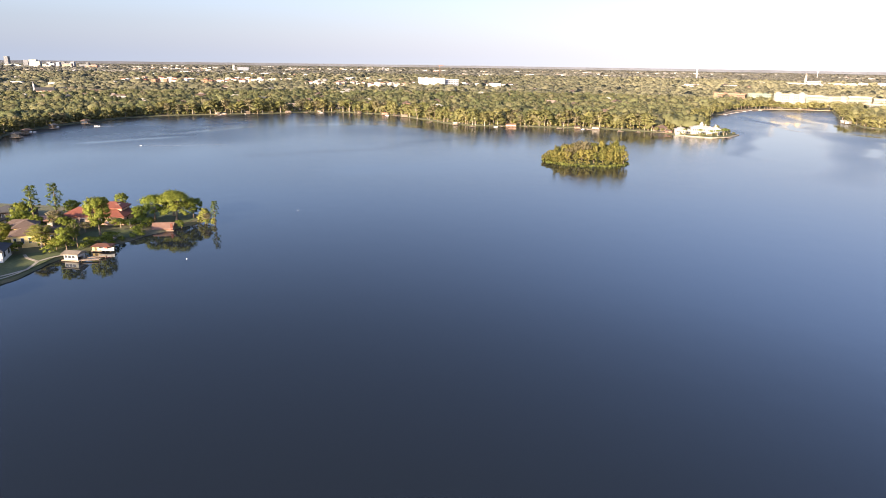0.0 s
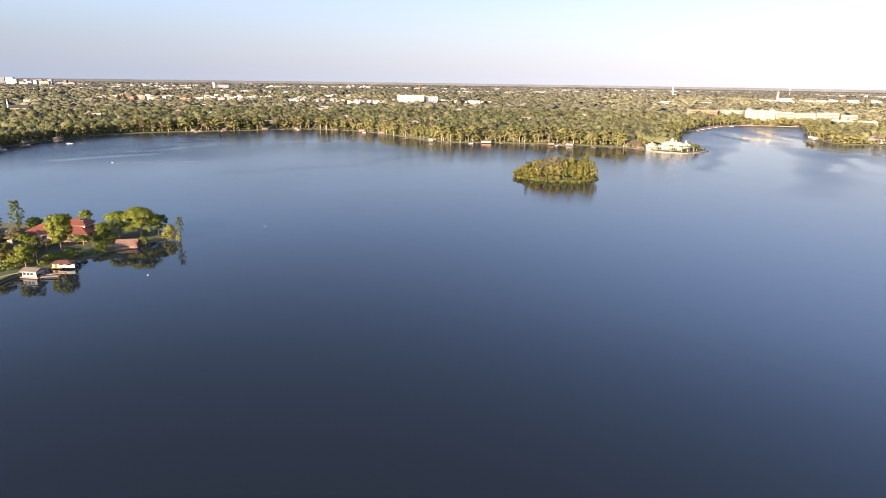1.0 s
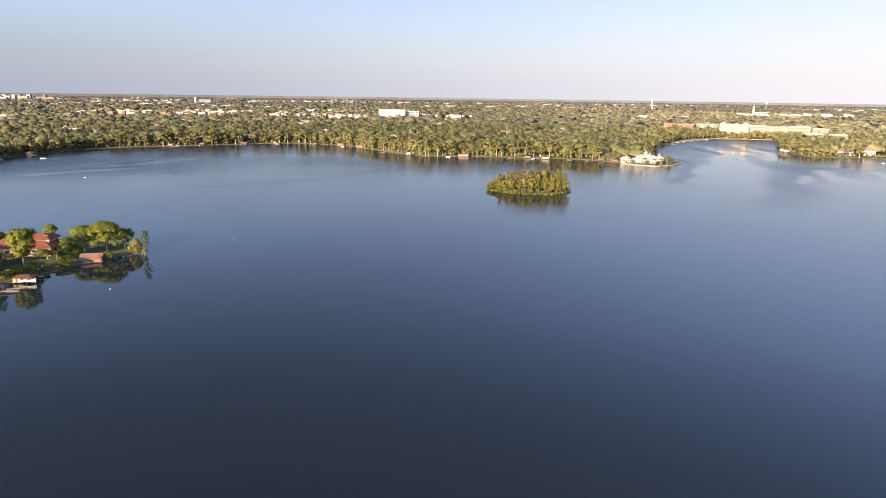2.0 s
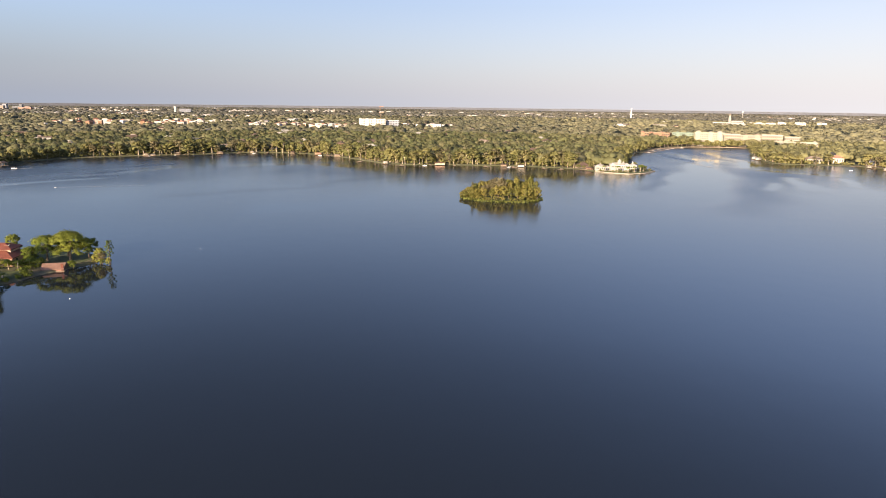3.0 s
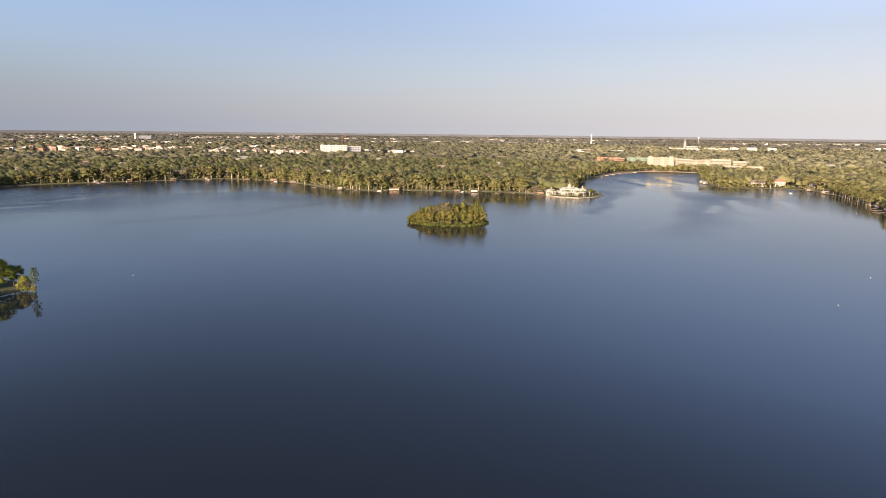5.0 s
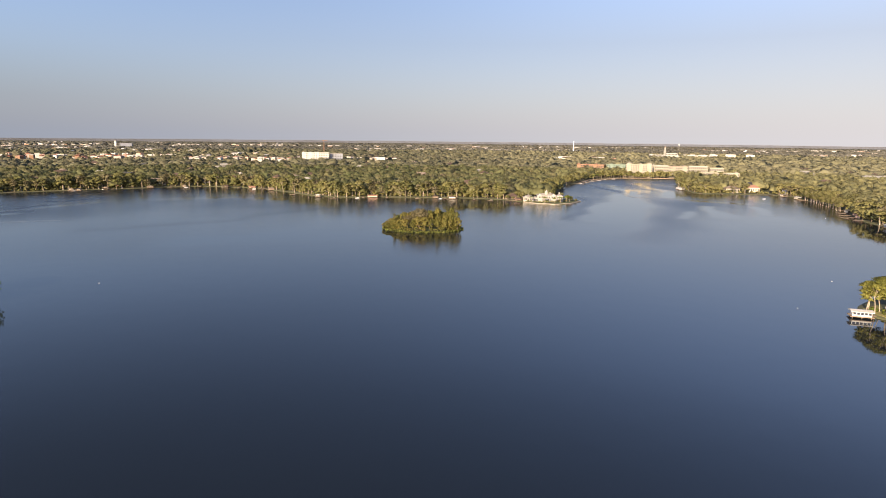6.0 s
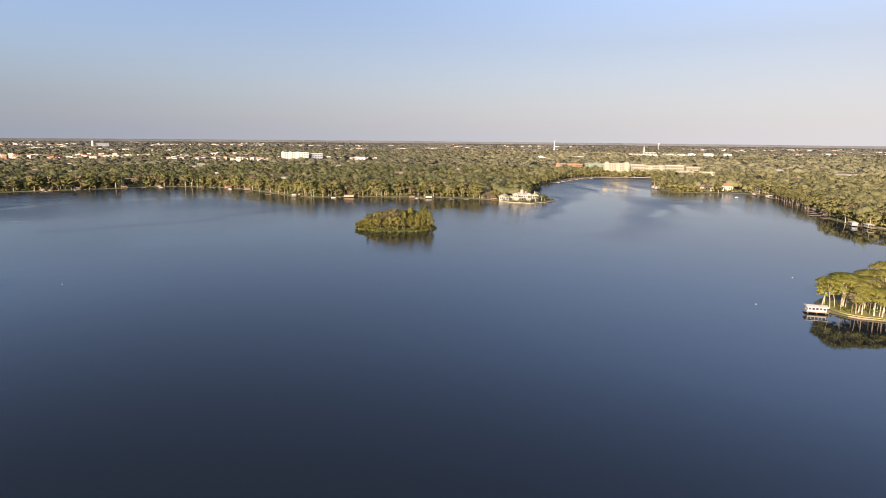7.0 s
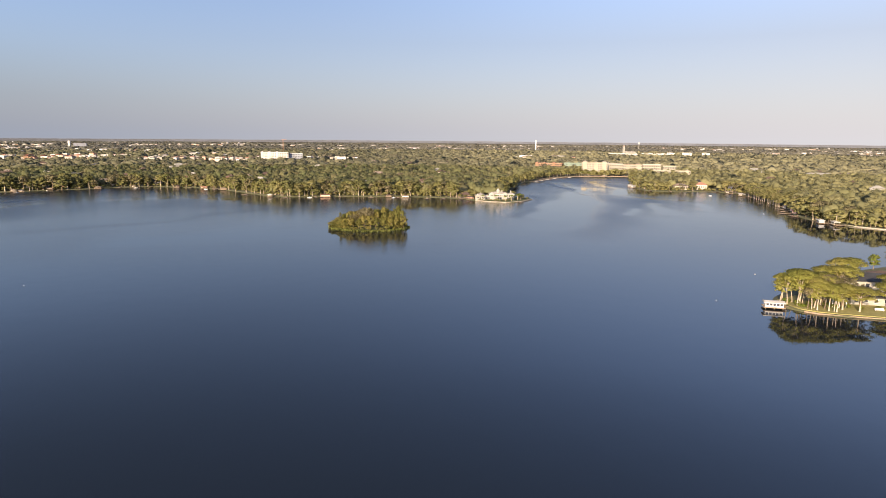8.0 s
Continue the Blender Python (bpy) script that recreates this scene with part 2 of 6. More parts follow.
# White lowered to a cool grey: partial shade is put into this paint.
DULL_WHITE = plain("dull_white_boards", (0.29, 0.295, 0.30), (0.36, 0.365, 0.37), 0.7, 1.0, 0.3)
SHED_TAN = plain("dull_tan_roof", (0.115, 0.095, 0.072), (0.165, 0.138, 0.108), 0.7, 1.5, 0.4)
ROSE_ROOF = plain("rose_roof", (0.135, 0.075, 0.054), (0.18, 0.105, 0.078), 0.75, 1.2, 0.3)
PLANK = plain("weathered_planks", (0.18, 0.135, 0.097), (0.30, 0.23, 0.165), 0.9, 4.0, 0.5, 0.03)
SAND = plain("sandy_path", (0.25, 0.22, 0.17), (0.33, 0.295, 0.24), 0.9, 2.0, 0.3, 0.03)
# These two dark blue-greys stand in for haze and shade on far buildings.
SLATE = plain("slate_tone", (0.13, 0.14, 0.17), (0.19, 0.20, 0.23), 0.5, 0.5, 0.1)
BLUE_HAZE = plain("blue_haze_tone", (0.070, 0.076, 0.092), (0.095, 0.102, 0.118), 0.5, 0.5, 0.1)
STONE = plain("pale_stone", (0.27, 0.257, 0.225), (0.335, 0.318, 0.28), 0.8, 1.5, 0.12)
HOTEL_CREAM = plain("dull_cream_stucco", (0.255, 0.230, 0.178), (0.315, 0.290, 0.228), 0.8, 1.5, 0.12)
GLASS = plain("dark_window_glass", (0.03, 0.035, 0.045), (0.05, 0.055, 0.065), 0.08, 0.5, 0.2, 0.0)
RED = plain("red_paint", (0.50, 0.05, 0.03), (0.58, 0.09, 0.06), 0.4, 1.0, 0.3)
def suburb_material():
    """Walls and roofs of far houses, each of its own paint."""
    m, nt, p = nodes_of("suburb_paint")
    pick = nt.nodes.new("ShaderNodeNewGeometry").outputs["Random Per Island"]
    c = ramp(nt, pick, [(0.0, (0.42, 0.40, 0.37)), (0.28, (0.52, 0.50, 0.47)), (0.40, (0.30, 0.28, 0.26)), (0.55, (0.36, 0.31, 0.24)), (0.68, (0.24, 0.13, 0.085)), (0.74, (0.16, 0.15, 0.15)), (0.88, (0.12, 0.105, 0.09)), (1.0, (0.45, 0.43, 0.40))])
    c = mix(nt, 0.5, c, ramp(nt, noise_node(nt, 0.3, 3), [(0.3, (0.7, 0.7, 0.68)), (0.6, (1, 1, 1))]), "MULTIPLY")
    nt.links.new(c, p.inputs["Base Color"])
    p.inputs["Roughness"].default_value = 0.75
    bump(nt, p, noise_node(nt, 2.0, 3), 0.03)
    return m


SUBURB = suburb_material()
STEEL = plain("dull_orange_steel", (0.26, 0.12, 0.06), (0.34, 0.17, 0.09), 0.6, 1.0, 0.3)


# ---- mesh helpers ----
def part(name, data, material, parent=None, label=""):
    ob = new(name, data)
    if not data.materials:
        data.materials.append(material)
    if parent:
        ob.parent = parent
    if label:
        tagged(ob, label)
    return ob


def thing(name, m, label, category, group="", kind=""):
    ob = new(name)
    ob.matrix_world = m
    ob.empty_display_size = 0.5
    return tagged(ob, label, category, group, kind)


def stand(x, y, z, turn=0.0, size=1.0, tall=1.0):
    return pose(x, y, z, 0, 0, turn) @ Matrix.Diagonal((size, size, size * tall, 1))


class Shape:
    """Collects boxes, roofs, posts and ribbons into one mesh."""

    def __init__(self):
        self.v, self.f = [], []

    def add(self, verts, faces):
        n = len(self.v)
        self.v += [tuple(p) for p in verts]
        self.f += [tuple(i + n for i in q) for q in faces]
        return self

    def box(self, x0, x1, y0, y1, z0, z1):
        v = [(x, y, z) for z in (z0, z1) for x, y in ((x0, y0), (x1, y0), (x1, y1), (x0, y1))]
        return self.add(v, [(3, 2, 1, 0), (4, 5, 6, 7), (0, 1, 5, 4), (1, 2, 6, 5), (2, 3, 7, 6), (3, 0, 4, 7)])

    def hip(self, x0, x1, y0, y1, z0, z1, over=0.6, thick=0.25, gable=False):
        x0, x1, y0, y1 = x0 - over, x1 + over, y0 - over, y1 + over
        v = [(x, y, z) for z in (z0 - thick, z0) for x, y in ((x0, y0), (x1, y0), (x1, y1), (x0, y1))]
        if x1 - x0 >= y1 - y0:
            inset = 0 if gable else (y1 - y0) / 2
            v += [(x0 + inset, (y0 + y1) / 2, z1), (x1 - inset, (y0 + y1) / 2, z1)]
            top = [(4, 5, 9, 8), (6, 7, 8, 9), (5, 6, 9), (7, 4, 8)]
        else:
            inset = 0 if gable else (x1 - x0) / 2
            v += [((x0 + x1) / 2, y0 + inset, z1), ((x0 + x1) / 2, y1 - inset, z1)]
            top = [(5, 6, 9, 8), (7, 4, 8, 9), (4, 5, 8), (6, 7, 9)]
        return self.add(v, [(3, 2, 1, 0), (0, 1, 5, 4), (1, 2, 6, 5), (2, 3, 7, 6), (3, 0, 4, 7)] + top)

    def tube(self, pts, radii, sides=7):
        pts = [Vector(p) for p in pts]
        n = len(self.v)
        for k, (p, r) in enumerate(zip(pts, radii)):
            way = (pts[min(k + 1, len(pts) - 1)] - pts[max(k - 1, 0)]).normalized()
            a = way.orthogonal().normalized()
            b = way.cross(a)
            self.v += [tuple(p + (a * math.cos(q) + b * math.sin(q)) * r) for q in (2 * math.pi * s / sides for s in range(sides))]
        for k in range(len(pts) - 1):
            for s in range(sides):
                a, b = n + k * sides + s, n + k * sides + (s + 1) % sides
                self.f.append((a, b, b + sides, a + sides))
        self.f.append(tuple(n + (len(pts) - 1) * sides + s for s in range(sides)))
        return self

    def limb(self, pts, radii, sides, stem):
        """A tube rooted in the stem, whose corners are the first ones of this shape."""
        n = len(self.v)
        self.tube(pts, radii, sides)
        near = sorted(range(stem), key=lambda k: (Vector(self.v[k]) - Vector(self.v[n])).length_squared)[:2]
        self.f.append((n, n + 1, near[0]))
        self.f.append((n + 1, near[1], near[0]))
        return self

    def ribbon(self, pts, width, z, thick=0.06):
        pts = [Vector((*p, 0)) for p in pts]
        n = len(self.v)
        for k, p in enumerate(pts):
            way = (pts[min(k + 1, len(pts) - 1)] - pts[max(k - 1, 0)]).normalized()
            side = Vector((-way.y, way.x, 0)) * width / 2
            for q, h in ((p + side, z), (p - side, z), (p - side, z - thick), (p + side, z - thick)):
                self.v.append((q.x, q.y, h))
        for k in range(len(pts) - 1):
            a, b = n + 4 * k, n + 4 * k + 4
            self.f += [(a + i, a + (i + 1) % 4, b + (i + 1) % 4, b + i) for i in range(4)]
        return self

    def mesh(self, name, material, smooth=False):
        me = bpy.data.meshes.new(name)
        me.from_pydata(self.v, [], self.f)
        me.materials.append(material)
        bm = bmesh.new()
        bm.from_mesh(me)
        bmesh.ops.recalc_face_normals(bm, faces=bm.faces)
        bm.to_mesh(me)
        bm.free()
        if smooth:
            me.shade_smooth()
        return me


def array_mesh(name, verts, groups, material):
    """A mesh from an array of corners and arrays of faces, each array with faces of one size."""
    me = bpy.data.meshes.new(name)
    me.vertices.add(len(verts))
    me.vertices.foreach_set("co", verts.astype(np.float32).ravel())
    flat = np.concatenate([g.ravel() for g in groups]).astype(np.int32)
    me.loops.add(len(flat))
    me.loops.foreach_set("vertex_index", flat)
    sizes = np.concatenate([np.full(len(g), g.shape[1]) for g in groups])
    me.polygons.add(len(sizes))
    me.polygons.foreach_set("loop_start", (np.cumsum(sizes) - sizes).astype(np.int32))
    me.update(calc_edges=True)
    me.validate()
    me.materials.append(material)
    return me


def ball_arrays():
    ball = bmesh.new()
    bmesh.ops.create_icosphere(ball, subdivisions=1, radius=1.0)
    ball.verts.ensure_lookup_table()
    arrays = np.array([v.co[:] for v in ball.verts]), np.array([[v.index for v in f.verts] for f in ball.faces])
    ball.free()
    return arrays


BALL = ball_arrays()


# ---- the lake's outline, section by section, with the lake to the left of the way ----
SHORE = [
    ("left_bank", [(-109, 161), (-109, 153), (-111, 147), (-118, 120), (-150, 60), (-170, -50), (-120, -200), (40, -260)]),
    ("right_bank", [(220, -200), (300, -60), (290, 60), (262, 118), (236, 134)]),
    ("right_spit", [(222, 140), (216, 143), (210, 146), (205, 150), (202, 155), (201, 161), (206, 170), (222, 180), (245, 194), (280, 206)]),
    ("right_cove", [(340, 222), (400, 250), (412, 280)]),
    ("right_shore", [(400, 306), (391, 322), (384, 338), (387, 356), (394, 378), (407, 400), (428, 432), (449, 466), (455, 495), (464, 524), (474, 548), (472, 566), (460, 580), (440, 588), (418, 592)]),
    ("hook", [(402, 598), (400, 613), (409, 648), (419, 677), (434, 706), (456, 750), (484, 802)]),
    ("bay_head", [(500, 834), (470, 848), (426, 849), (390, 830), (361, 808), (321, 748), (303, 729)]),
    ("bay_side", [(285, 690), (262, 640), (244, 600), (232, 572)]),
    ("mansion_point", [(229, 552), (240, 536), (242, 525), (224, 504), (210, 499), (197, 508), (188, 521)]),
    ("middle_shore", [(177, 538), (160, 550), (123, 564), (88, 569), (60, 573), (32, 571), (10, 583), (-8, 606)]),
    ("far_shore", [(-23, 630), (-58, 675), (-90, 693), (-116, 703), (-152, 697), (-170, 682), (-202, 667), (-224, 655), (-250, 644)]),
    ("left_far", [(-280, 625), (-299, 600), (-309, 565), (-315, 532), (-318, 500), (-316, 470), (-312, 448), (-303, 426), (-310, 380), (-330, 320)]),
    ("left_cove", [(-300, 270), (-240, 248), (-180, 238)]),
    ("left_spit", [(-130, 232), (-100, 229), (-88, 222), (-84, 216), (-86, 209), (-94, 197), (-97, 190), (-101, 184), (-105, 176), (-108, 169)]),
]
corners = [(Vector(p), name) for name, pts in SHORE for p in pts]
outline, outline_of = [], []
for k, (p1, name) in enumerate(corners):
    p0, p2, p3 = corners[k - 1][0], corners[(k + 1) % len(corners)][0], corners[(k + 2) % len(corners)][0]
    steps = max(2, round((p2 - p1).length / 4))
    for s in range(steps):
        u = s / steps
        q = 0.5 * (2 * p1 + (p2 - p0) * u + (2 * p0 - 5 * p1 + 4 * p2 - p3) * u * u + (3 * p1 - p0 - 3 * p2 + p3) * u**3)
        wob = 0.7 * noise.noise((q.x * 0.13, q.y * 0.13, 0)) + 0.5 * noise.noise((q.x * 0.35, q.y * 0.35, 5))
        outline.append(q + Vector((wob, wob * 0.6)))
        outline_of.append(name)
outline = np.array([tuple(p) for p in outline])
way = np.roll(outline, -1, 0) - np.roll(outline, 1, 0)
way /= np.linalg.norm(way, axis=1)[:, None]
inland = np.stack([way[:, 1], -way[:, 0]], 1)
CENTRE = np.array([25.0, -10.0])


def in_lake(p):
    """Which of the places lie inside the lake's outline."""
    x, y = p[:, 0], p[:, 1]
    inside = np.zeros(len(p), bool)
    a, b = outline, np.roll(outline, -1, 0)
    for (ax, ay), (bx, by) in zip(a, b):
        cross = (ay > y) != (by > y)
        if cross.any():
            inside ^= cross & (x < (bx - ax) * (y - ay) / (by - ay + 1e-12) + ax)
    return inside


def shore_gap(p):
    """Distance from each place to the shore line."""
    best = np.full(len(p), 1e9)
    for q in outline:
        best = np.minimum(best, np.hypot(p[:, 0] - q[0], p[:, 1] - q[1]))
    return best


def rise(r):
    """The land climbs gently with distance from the lake."""
    u = np.clip((r - 1250) / 2350, 0, 1)
    return 0.7 + 11.0 * u**1.3


def ground_z(x, y):
    return float(rise(math.hypot(x - CENTRE[0], y - CENTRE[1])))


def build_land():
    rings = [(-1.2, -0.8), (0.0, 0.03), (0.4, 0.38), (1.6, 0.7)]
    v, f, n = [], [], len(outline)
    for off, z in rings:
        v += [(*p, z) for p in outline + inland * off]
    for r in range(len(rings) - 1):
        for k in range(n):
            a, b = r * n + k, r * n + (k + 1) % n
            f.append((a, a + n, b + n, b))
    top = [Vector((*p, 0)) for p in outline + inland * rings[-1][0]]
    segs, base = 128, len(v)
    ring = [(CENTRE[0] + 1250 * math.cos(2 * math.pi * s / segs), CENTRE[1] + 1250 * math.sin(2 * math.pi * s / segs)) for s in range(segs)]
    v += [(*p, 0.7) for p in ring]
    from mathutils.geometry import tessellate_polygon
    tri = tessellate_polygon([[Vector((*p, 0)) for p in ring], top])
    for t in tri:
        f.append(tuple(base + i if i < segs else (len(rings) - 1) * n + i - segs for i in t))
    for j in range(1, 15):
        r = 1250 + 3650 * j / 14
        v += [(CENTRE[0] + r * math.cos(2 * math.pi * s / segs), CENTRE[1] + r * math.sin(2 * math.pi * s / segs), float(rise(r))) for s in range(segs)]
        for s in range(segs):
            a, b = base + (j - 1) * segs + s, base + (j - 1) * segs + (s + 1) % segs
            f.append((a, b, b + segs, a + segs))
    me = bpy.data.meshes.new("ground")
    me.from_pydata(v, [], f)
    bm = bmesh.new()
    bm.from_mesh(me)
    for face in bm.faces:
        if face.normal.z < 0:
            face.normal_flip()
    bm.to_mesh(me)
    bm.free()
    tagged(part("ground", me, GROUND), "flat wooded shore land of grass and leaf litter", "ground", "", "structure")


# bands of smooth water that lie among the ripples, and streaks of stronger ripples: width, calm (-) or ruffled (+), then the way
LANES = [
    (7, -0.6, [(400, 745), (383, 676), (375, 624), (361, 585), (346, 560)]),
    (5, -0.45, [(352, 715), (338, 660), (331, 610), (322, 570)]),
    (4, 0.5, [(329, 724), (321, 658), (315, 603), (313, 561)]),
    (10, -0.6, [(345, 640), (322, 610), (296, 560), (262, 500), (232, 452), (208, 400)]),
    (14, -0.5, [(318, 575), (285, 505), (252, 448), (225, 405), (200, 355)]),
    (22, 0.25, [(330, 500), (282, 425), (240, 360), (200, 310)]),
    (7, 0.3, [(255, 560), (240, 500), (215, 450), (190, 405)]),
    (5, -0.6, [(350, 540), (364, 515), (380, 498)]),
    (6, -0.6, [(334, 478), (324, 455), (317, 432), (306, 408)]),
    (4, -0.5, [(300, 440), (291, 420), (280, 402)]),
    (4, -0.5, [(372, 470), (360, 440), (350, 420)]),
    (12, -0.35, [(335, 400), (303, 360), (290, 322)]),
    (6, -0.35, [(-215, 472), (-200, 480), (-184, 510), (-166, 540)]),
    (6, -0.5, [(-240, 427), (-215, 442), (-194, 458)]),
    (6, 0.2, [(-204, 492), (-199, 508), (-194, 520)]),
    (9, 0.3, [(-200, 542), (-178, 572)]),
    (8, 0.12, [(-110, 380), (-66, 396), (-40, 415), (-11, 455), (14, 483)]),
    (14, -0.35, [(-40, 330), (20, 345), (70, 340)]),
    (12, -0.3, [(120, 470), (150, 495), (178, 505)]),
    (10, -0.3, [(-120, 560), (-60, 575), (-20, 560)]),
]


def lake_sheet():
    """The lake's surface: a grid that carries how ruffled the water is."""
    gx = np.concatenate([[-700, -500], np.arange(-340, 521, 5.0), [650, 800]])
    gy = np.concatenate([[-500, -200, 0, 120], np.arange(200, 901, 6.0), [1000]])
    x, y = np.meshgrid(gx, gy)
    p = np.stack([x.ravel(), y.ravel()], 1)
    bent = p + np.array([[9 * noise.noise((a * 0.02, b * 0.02, 1.0)), 9 * noise.noise((a * 0.02, b * 0.02, 7.0))] for a, b in p])
    calm = 0.32 + 0.3 * np.clip((p[:, 1] - 620) / 60, 0, 1) * np.clip((p[:, 0] - 200) / 60, 0, 1) + 0.22 * np.clip((p[:, 1] - 420) / 80, 0, 1) * np.clip((200 - p[:, 0]) / 60, 0, 1) + 0.2 * np.clip((p[:, 0] - 120) / 120, 0, 1) * np.clip((p[:, 1] - 330) / 60, 0, 1) + 0.4 * np.clip((-110 - p[:, 0]) / 90, 0, 1) * np.clip((p[:, 1] - 370) / 60, 0, 1) - 0.28 * np.clip((p[:, 0] - 250) / 80, 0, 1) * np.clip((480 - p[:, 1]) / 90, 0, 1)
    ruffle = calm * np.array([1.0 + 0.5 * noise.noise((a * 0.011 + b * 0.004, b * 0.006, 3.0)) + 0.3 * noise.noise((a * 0.03, b * 0.016, 6.0)) for a, b in p])
    for width, change, pts in LANES:
        near = np.full(len(p), 1e9)
        for a, b in zip(np.array(pts[:-1], float), np.array(pts[1:], float)):
            u = np.clip(((bent - a) @ (b - a)) / ((b - a) @ (b - a)), 0, 1)
            near = np.minimum(near, np.hypot(*(bent - a - u[:, None] * (b - a)).T))
        ruffle += 1.1 * change * np.exp(-((near / width) ** 2))
    v = np.c_[p, np.zeros(len(p))]
    nx, ny = len(gx), len(gy)
    k = (np.arange(ny - 1)[:, None] * nx + np.arange(nx - 1)).ravel()
    me = array_mesh("water", v, [np.stack([k, k + 1, k + nx + 1, k + nx], 1)], WATER)
    me.attributes.new("ruffle", "FLOAT", "POINT").data.foreach_set("value", np.clip(ruffle, 0.015, 1.0).astype(np.float32))
    tagged(part("water", me, WATER), "calm dark blue lake water reflecting the sky", "lake", "", "structure")


lake_sheet()
build_land()


# ---- trees ----
def unit(v):
    return v / np.maximum(np.linalg.norm(v, axis=1), 1e-6)[:, None]


def leaf_mesh(name, lumps, per, size, material, r, core=0.72, hub=None, depth=(0.4, 1.3), rough=0.4, tones=None, bulge=0.45):
    """Clumps of many small leaf sprays scattered over rounded masses; tones: one number a mass, from tree to tree."""
    lumps = np.array(lumps, float)
    n, count = len(lumps) * per, len(lumps)
    c, rad = np.repeat(lumps[:, :3], per, 0), np.repeat(lumps[:, 3:], per, 0)
    d = unit(r.normal(size=(n, 3)))
    d[:, 2] = np.where(d[:, 2] < -0.45, -d[:, 2], d[:, 2])
    pos = c + d * rad * r.uniform(*depth, (n, 1))
    # leaf faces turn outwards from the whole crown more than from their own clump
    outward = d if hub is None else unit(pos - np.repeat(hub, per, 0))
    soft = unit(bulge * d + 0.85 * outward + rough * r.normal(size=(n, 3)) + np.array([0, 0, 0.12]))
    nor = unit(soft + 0.45 * r.normal(size=(n, 3)))
    a = unit(np.cross(nor, r.normal(size=(n, 3))))
    b = np.cross(nor, a)
    s = size * r.uniform(0.55, 1.3, (n, 1))
    dip = nor * s * r.uniform(-0.25, 0.25, (n, 1))
    quad = np.stack([pos + a * s * 0.6 + dip, pos + b * s * r.uniform(0.3, 0.7, (n, 1)), pos - a * s * 0.6 + dip, pos - b * s * r.uniform(0.3, 0.7, (n, 1))], 1)
    # a dense ragged heart inside each mass
    ball_v, ball_f = BALL
    k = len(ball_v)
    wild = ball_v[None] * r.uniform(0.72, 1.15, (count, k, 1)) * core
    inner = lumps[:, None, :3] + wild * lumps[:, None, 3:]
    verts = np.concatenate([quad.reshape(-1, 3), inner.reshape(-1, 3)])
    balls = np.tile(ball_v, (count, 1))
    if hub is not None:
        balls = unit((bulge + 0.05) * balls + 0.8 * unit(inner.reshape(-1, 3) - np.repeat(hub, k, 0)) + rough * r.normal(size=balls.shape))
    me = array_mesh(name, verts, [np.arange(4 * n).reshape(-1, 4), (ball_f[None] + (4 * n + np.arange(count) * k)[:, None, None]).reshape(-1, 3)], material)
    me.shade_smooth()
    me.normals_split_custom_set_from_vertices(np.concatenate([np.repeat(soft, 4, 0), balls]))
    tones = np.zeros(count) if tones is None else tones
    me.attributes.new("tone", "FLOAT", "POINT").data.foreach_set("value", np.concatenate([np.repeat(tones, 4 * per), np.repeat(tones, k)]).astype(np.float32))
    return me


TIERS = {"fine": (4.6, 56, 0.28, 9), "mid": (2.6, 30, 0.46, 7), "isle": (2.6, 30, 0.46, 7), "coarse": (1.5, 18, 0.78, 5)}
SORTS = {  # height, crown radius, lowest leaf, lumps, trunk radius, leaf material, bark
    "oak_tree": (10.0, 6.2, 0.14, 20, 0.34, OAK_LEAF, DARK_BARK, "spreading live oak with a dense sunlit green crown"),
    "shade_tree": (11.0, 4.6, 0.14, 18, 0.28, OAK_LEAF, DARK_BARK, "rounded broadleaf tree with a full green crown"),
    "pine_tree": (14.0, 2.7, 0.34, 9, 0.22, PINE_LEAF, DARK_BARK, "tall pine with an open tufted green crown"),
    "cypress_tree": (16.0, 4.0, 0.24, 20, 0.24, CYPRESS_LEAF, BARK, "cypress with a pale bare trunk and olive crown"),
    "flat_cypress": (15.0, 5.6, 0.31, 22, 0.25, CYPRESS_LEAF, BARK, "leaning cypress with pale trunk and umbrella-like crown"),
    "thicket_tree": (11.0, 4.2, 0.02, 20, 0.22, CYPRESS_LEAF, DARK_BARK, "bushy tree leafy down to the ground"),
    "bare_tree": (12.0, 3.6, 0.30, 13, 0.22, BARE_TWIG, DARK_BARK, "nearly leafless tree with brown-grey twigs"),
    "shrub": (2.6, 2.0, 0.05, 7, 0.08, OAK_LEAF, DARK_BARK, "low leafy green garden shrub"),
}
tree_meshes = {}


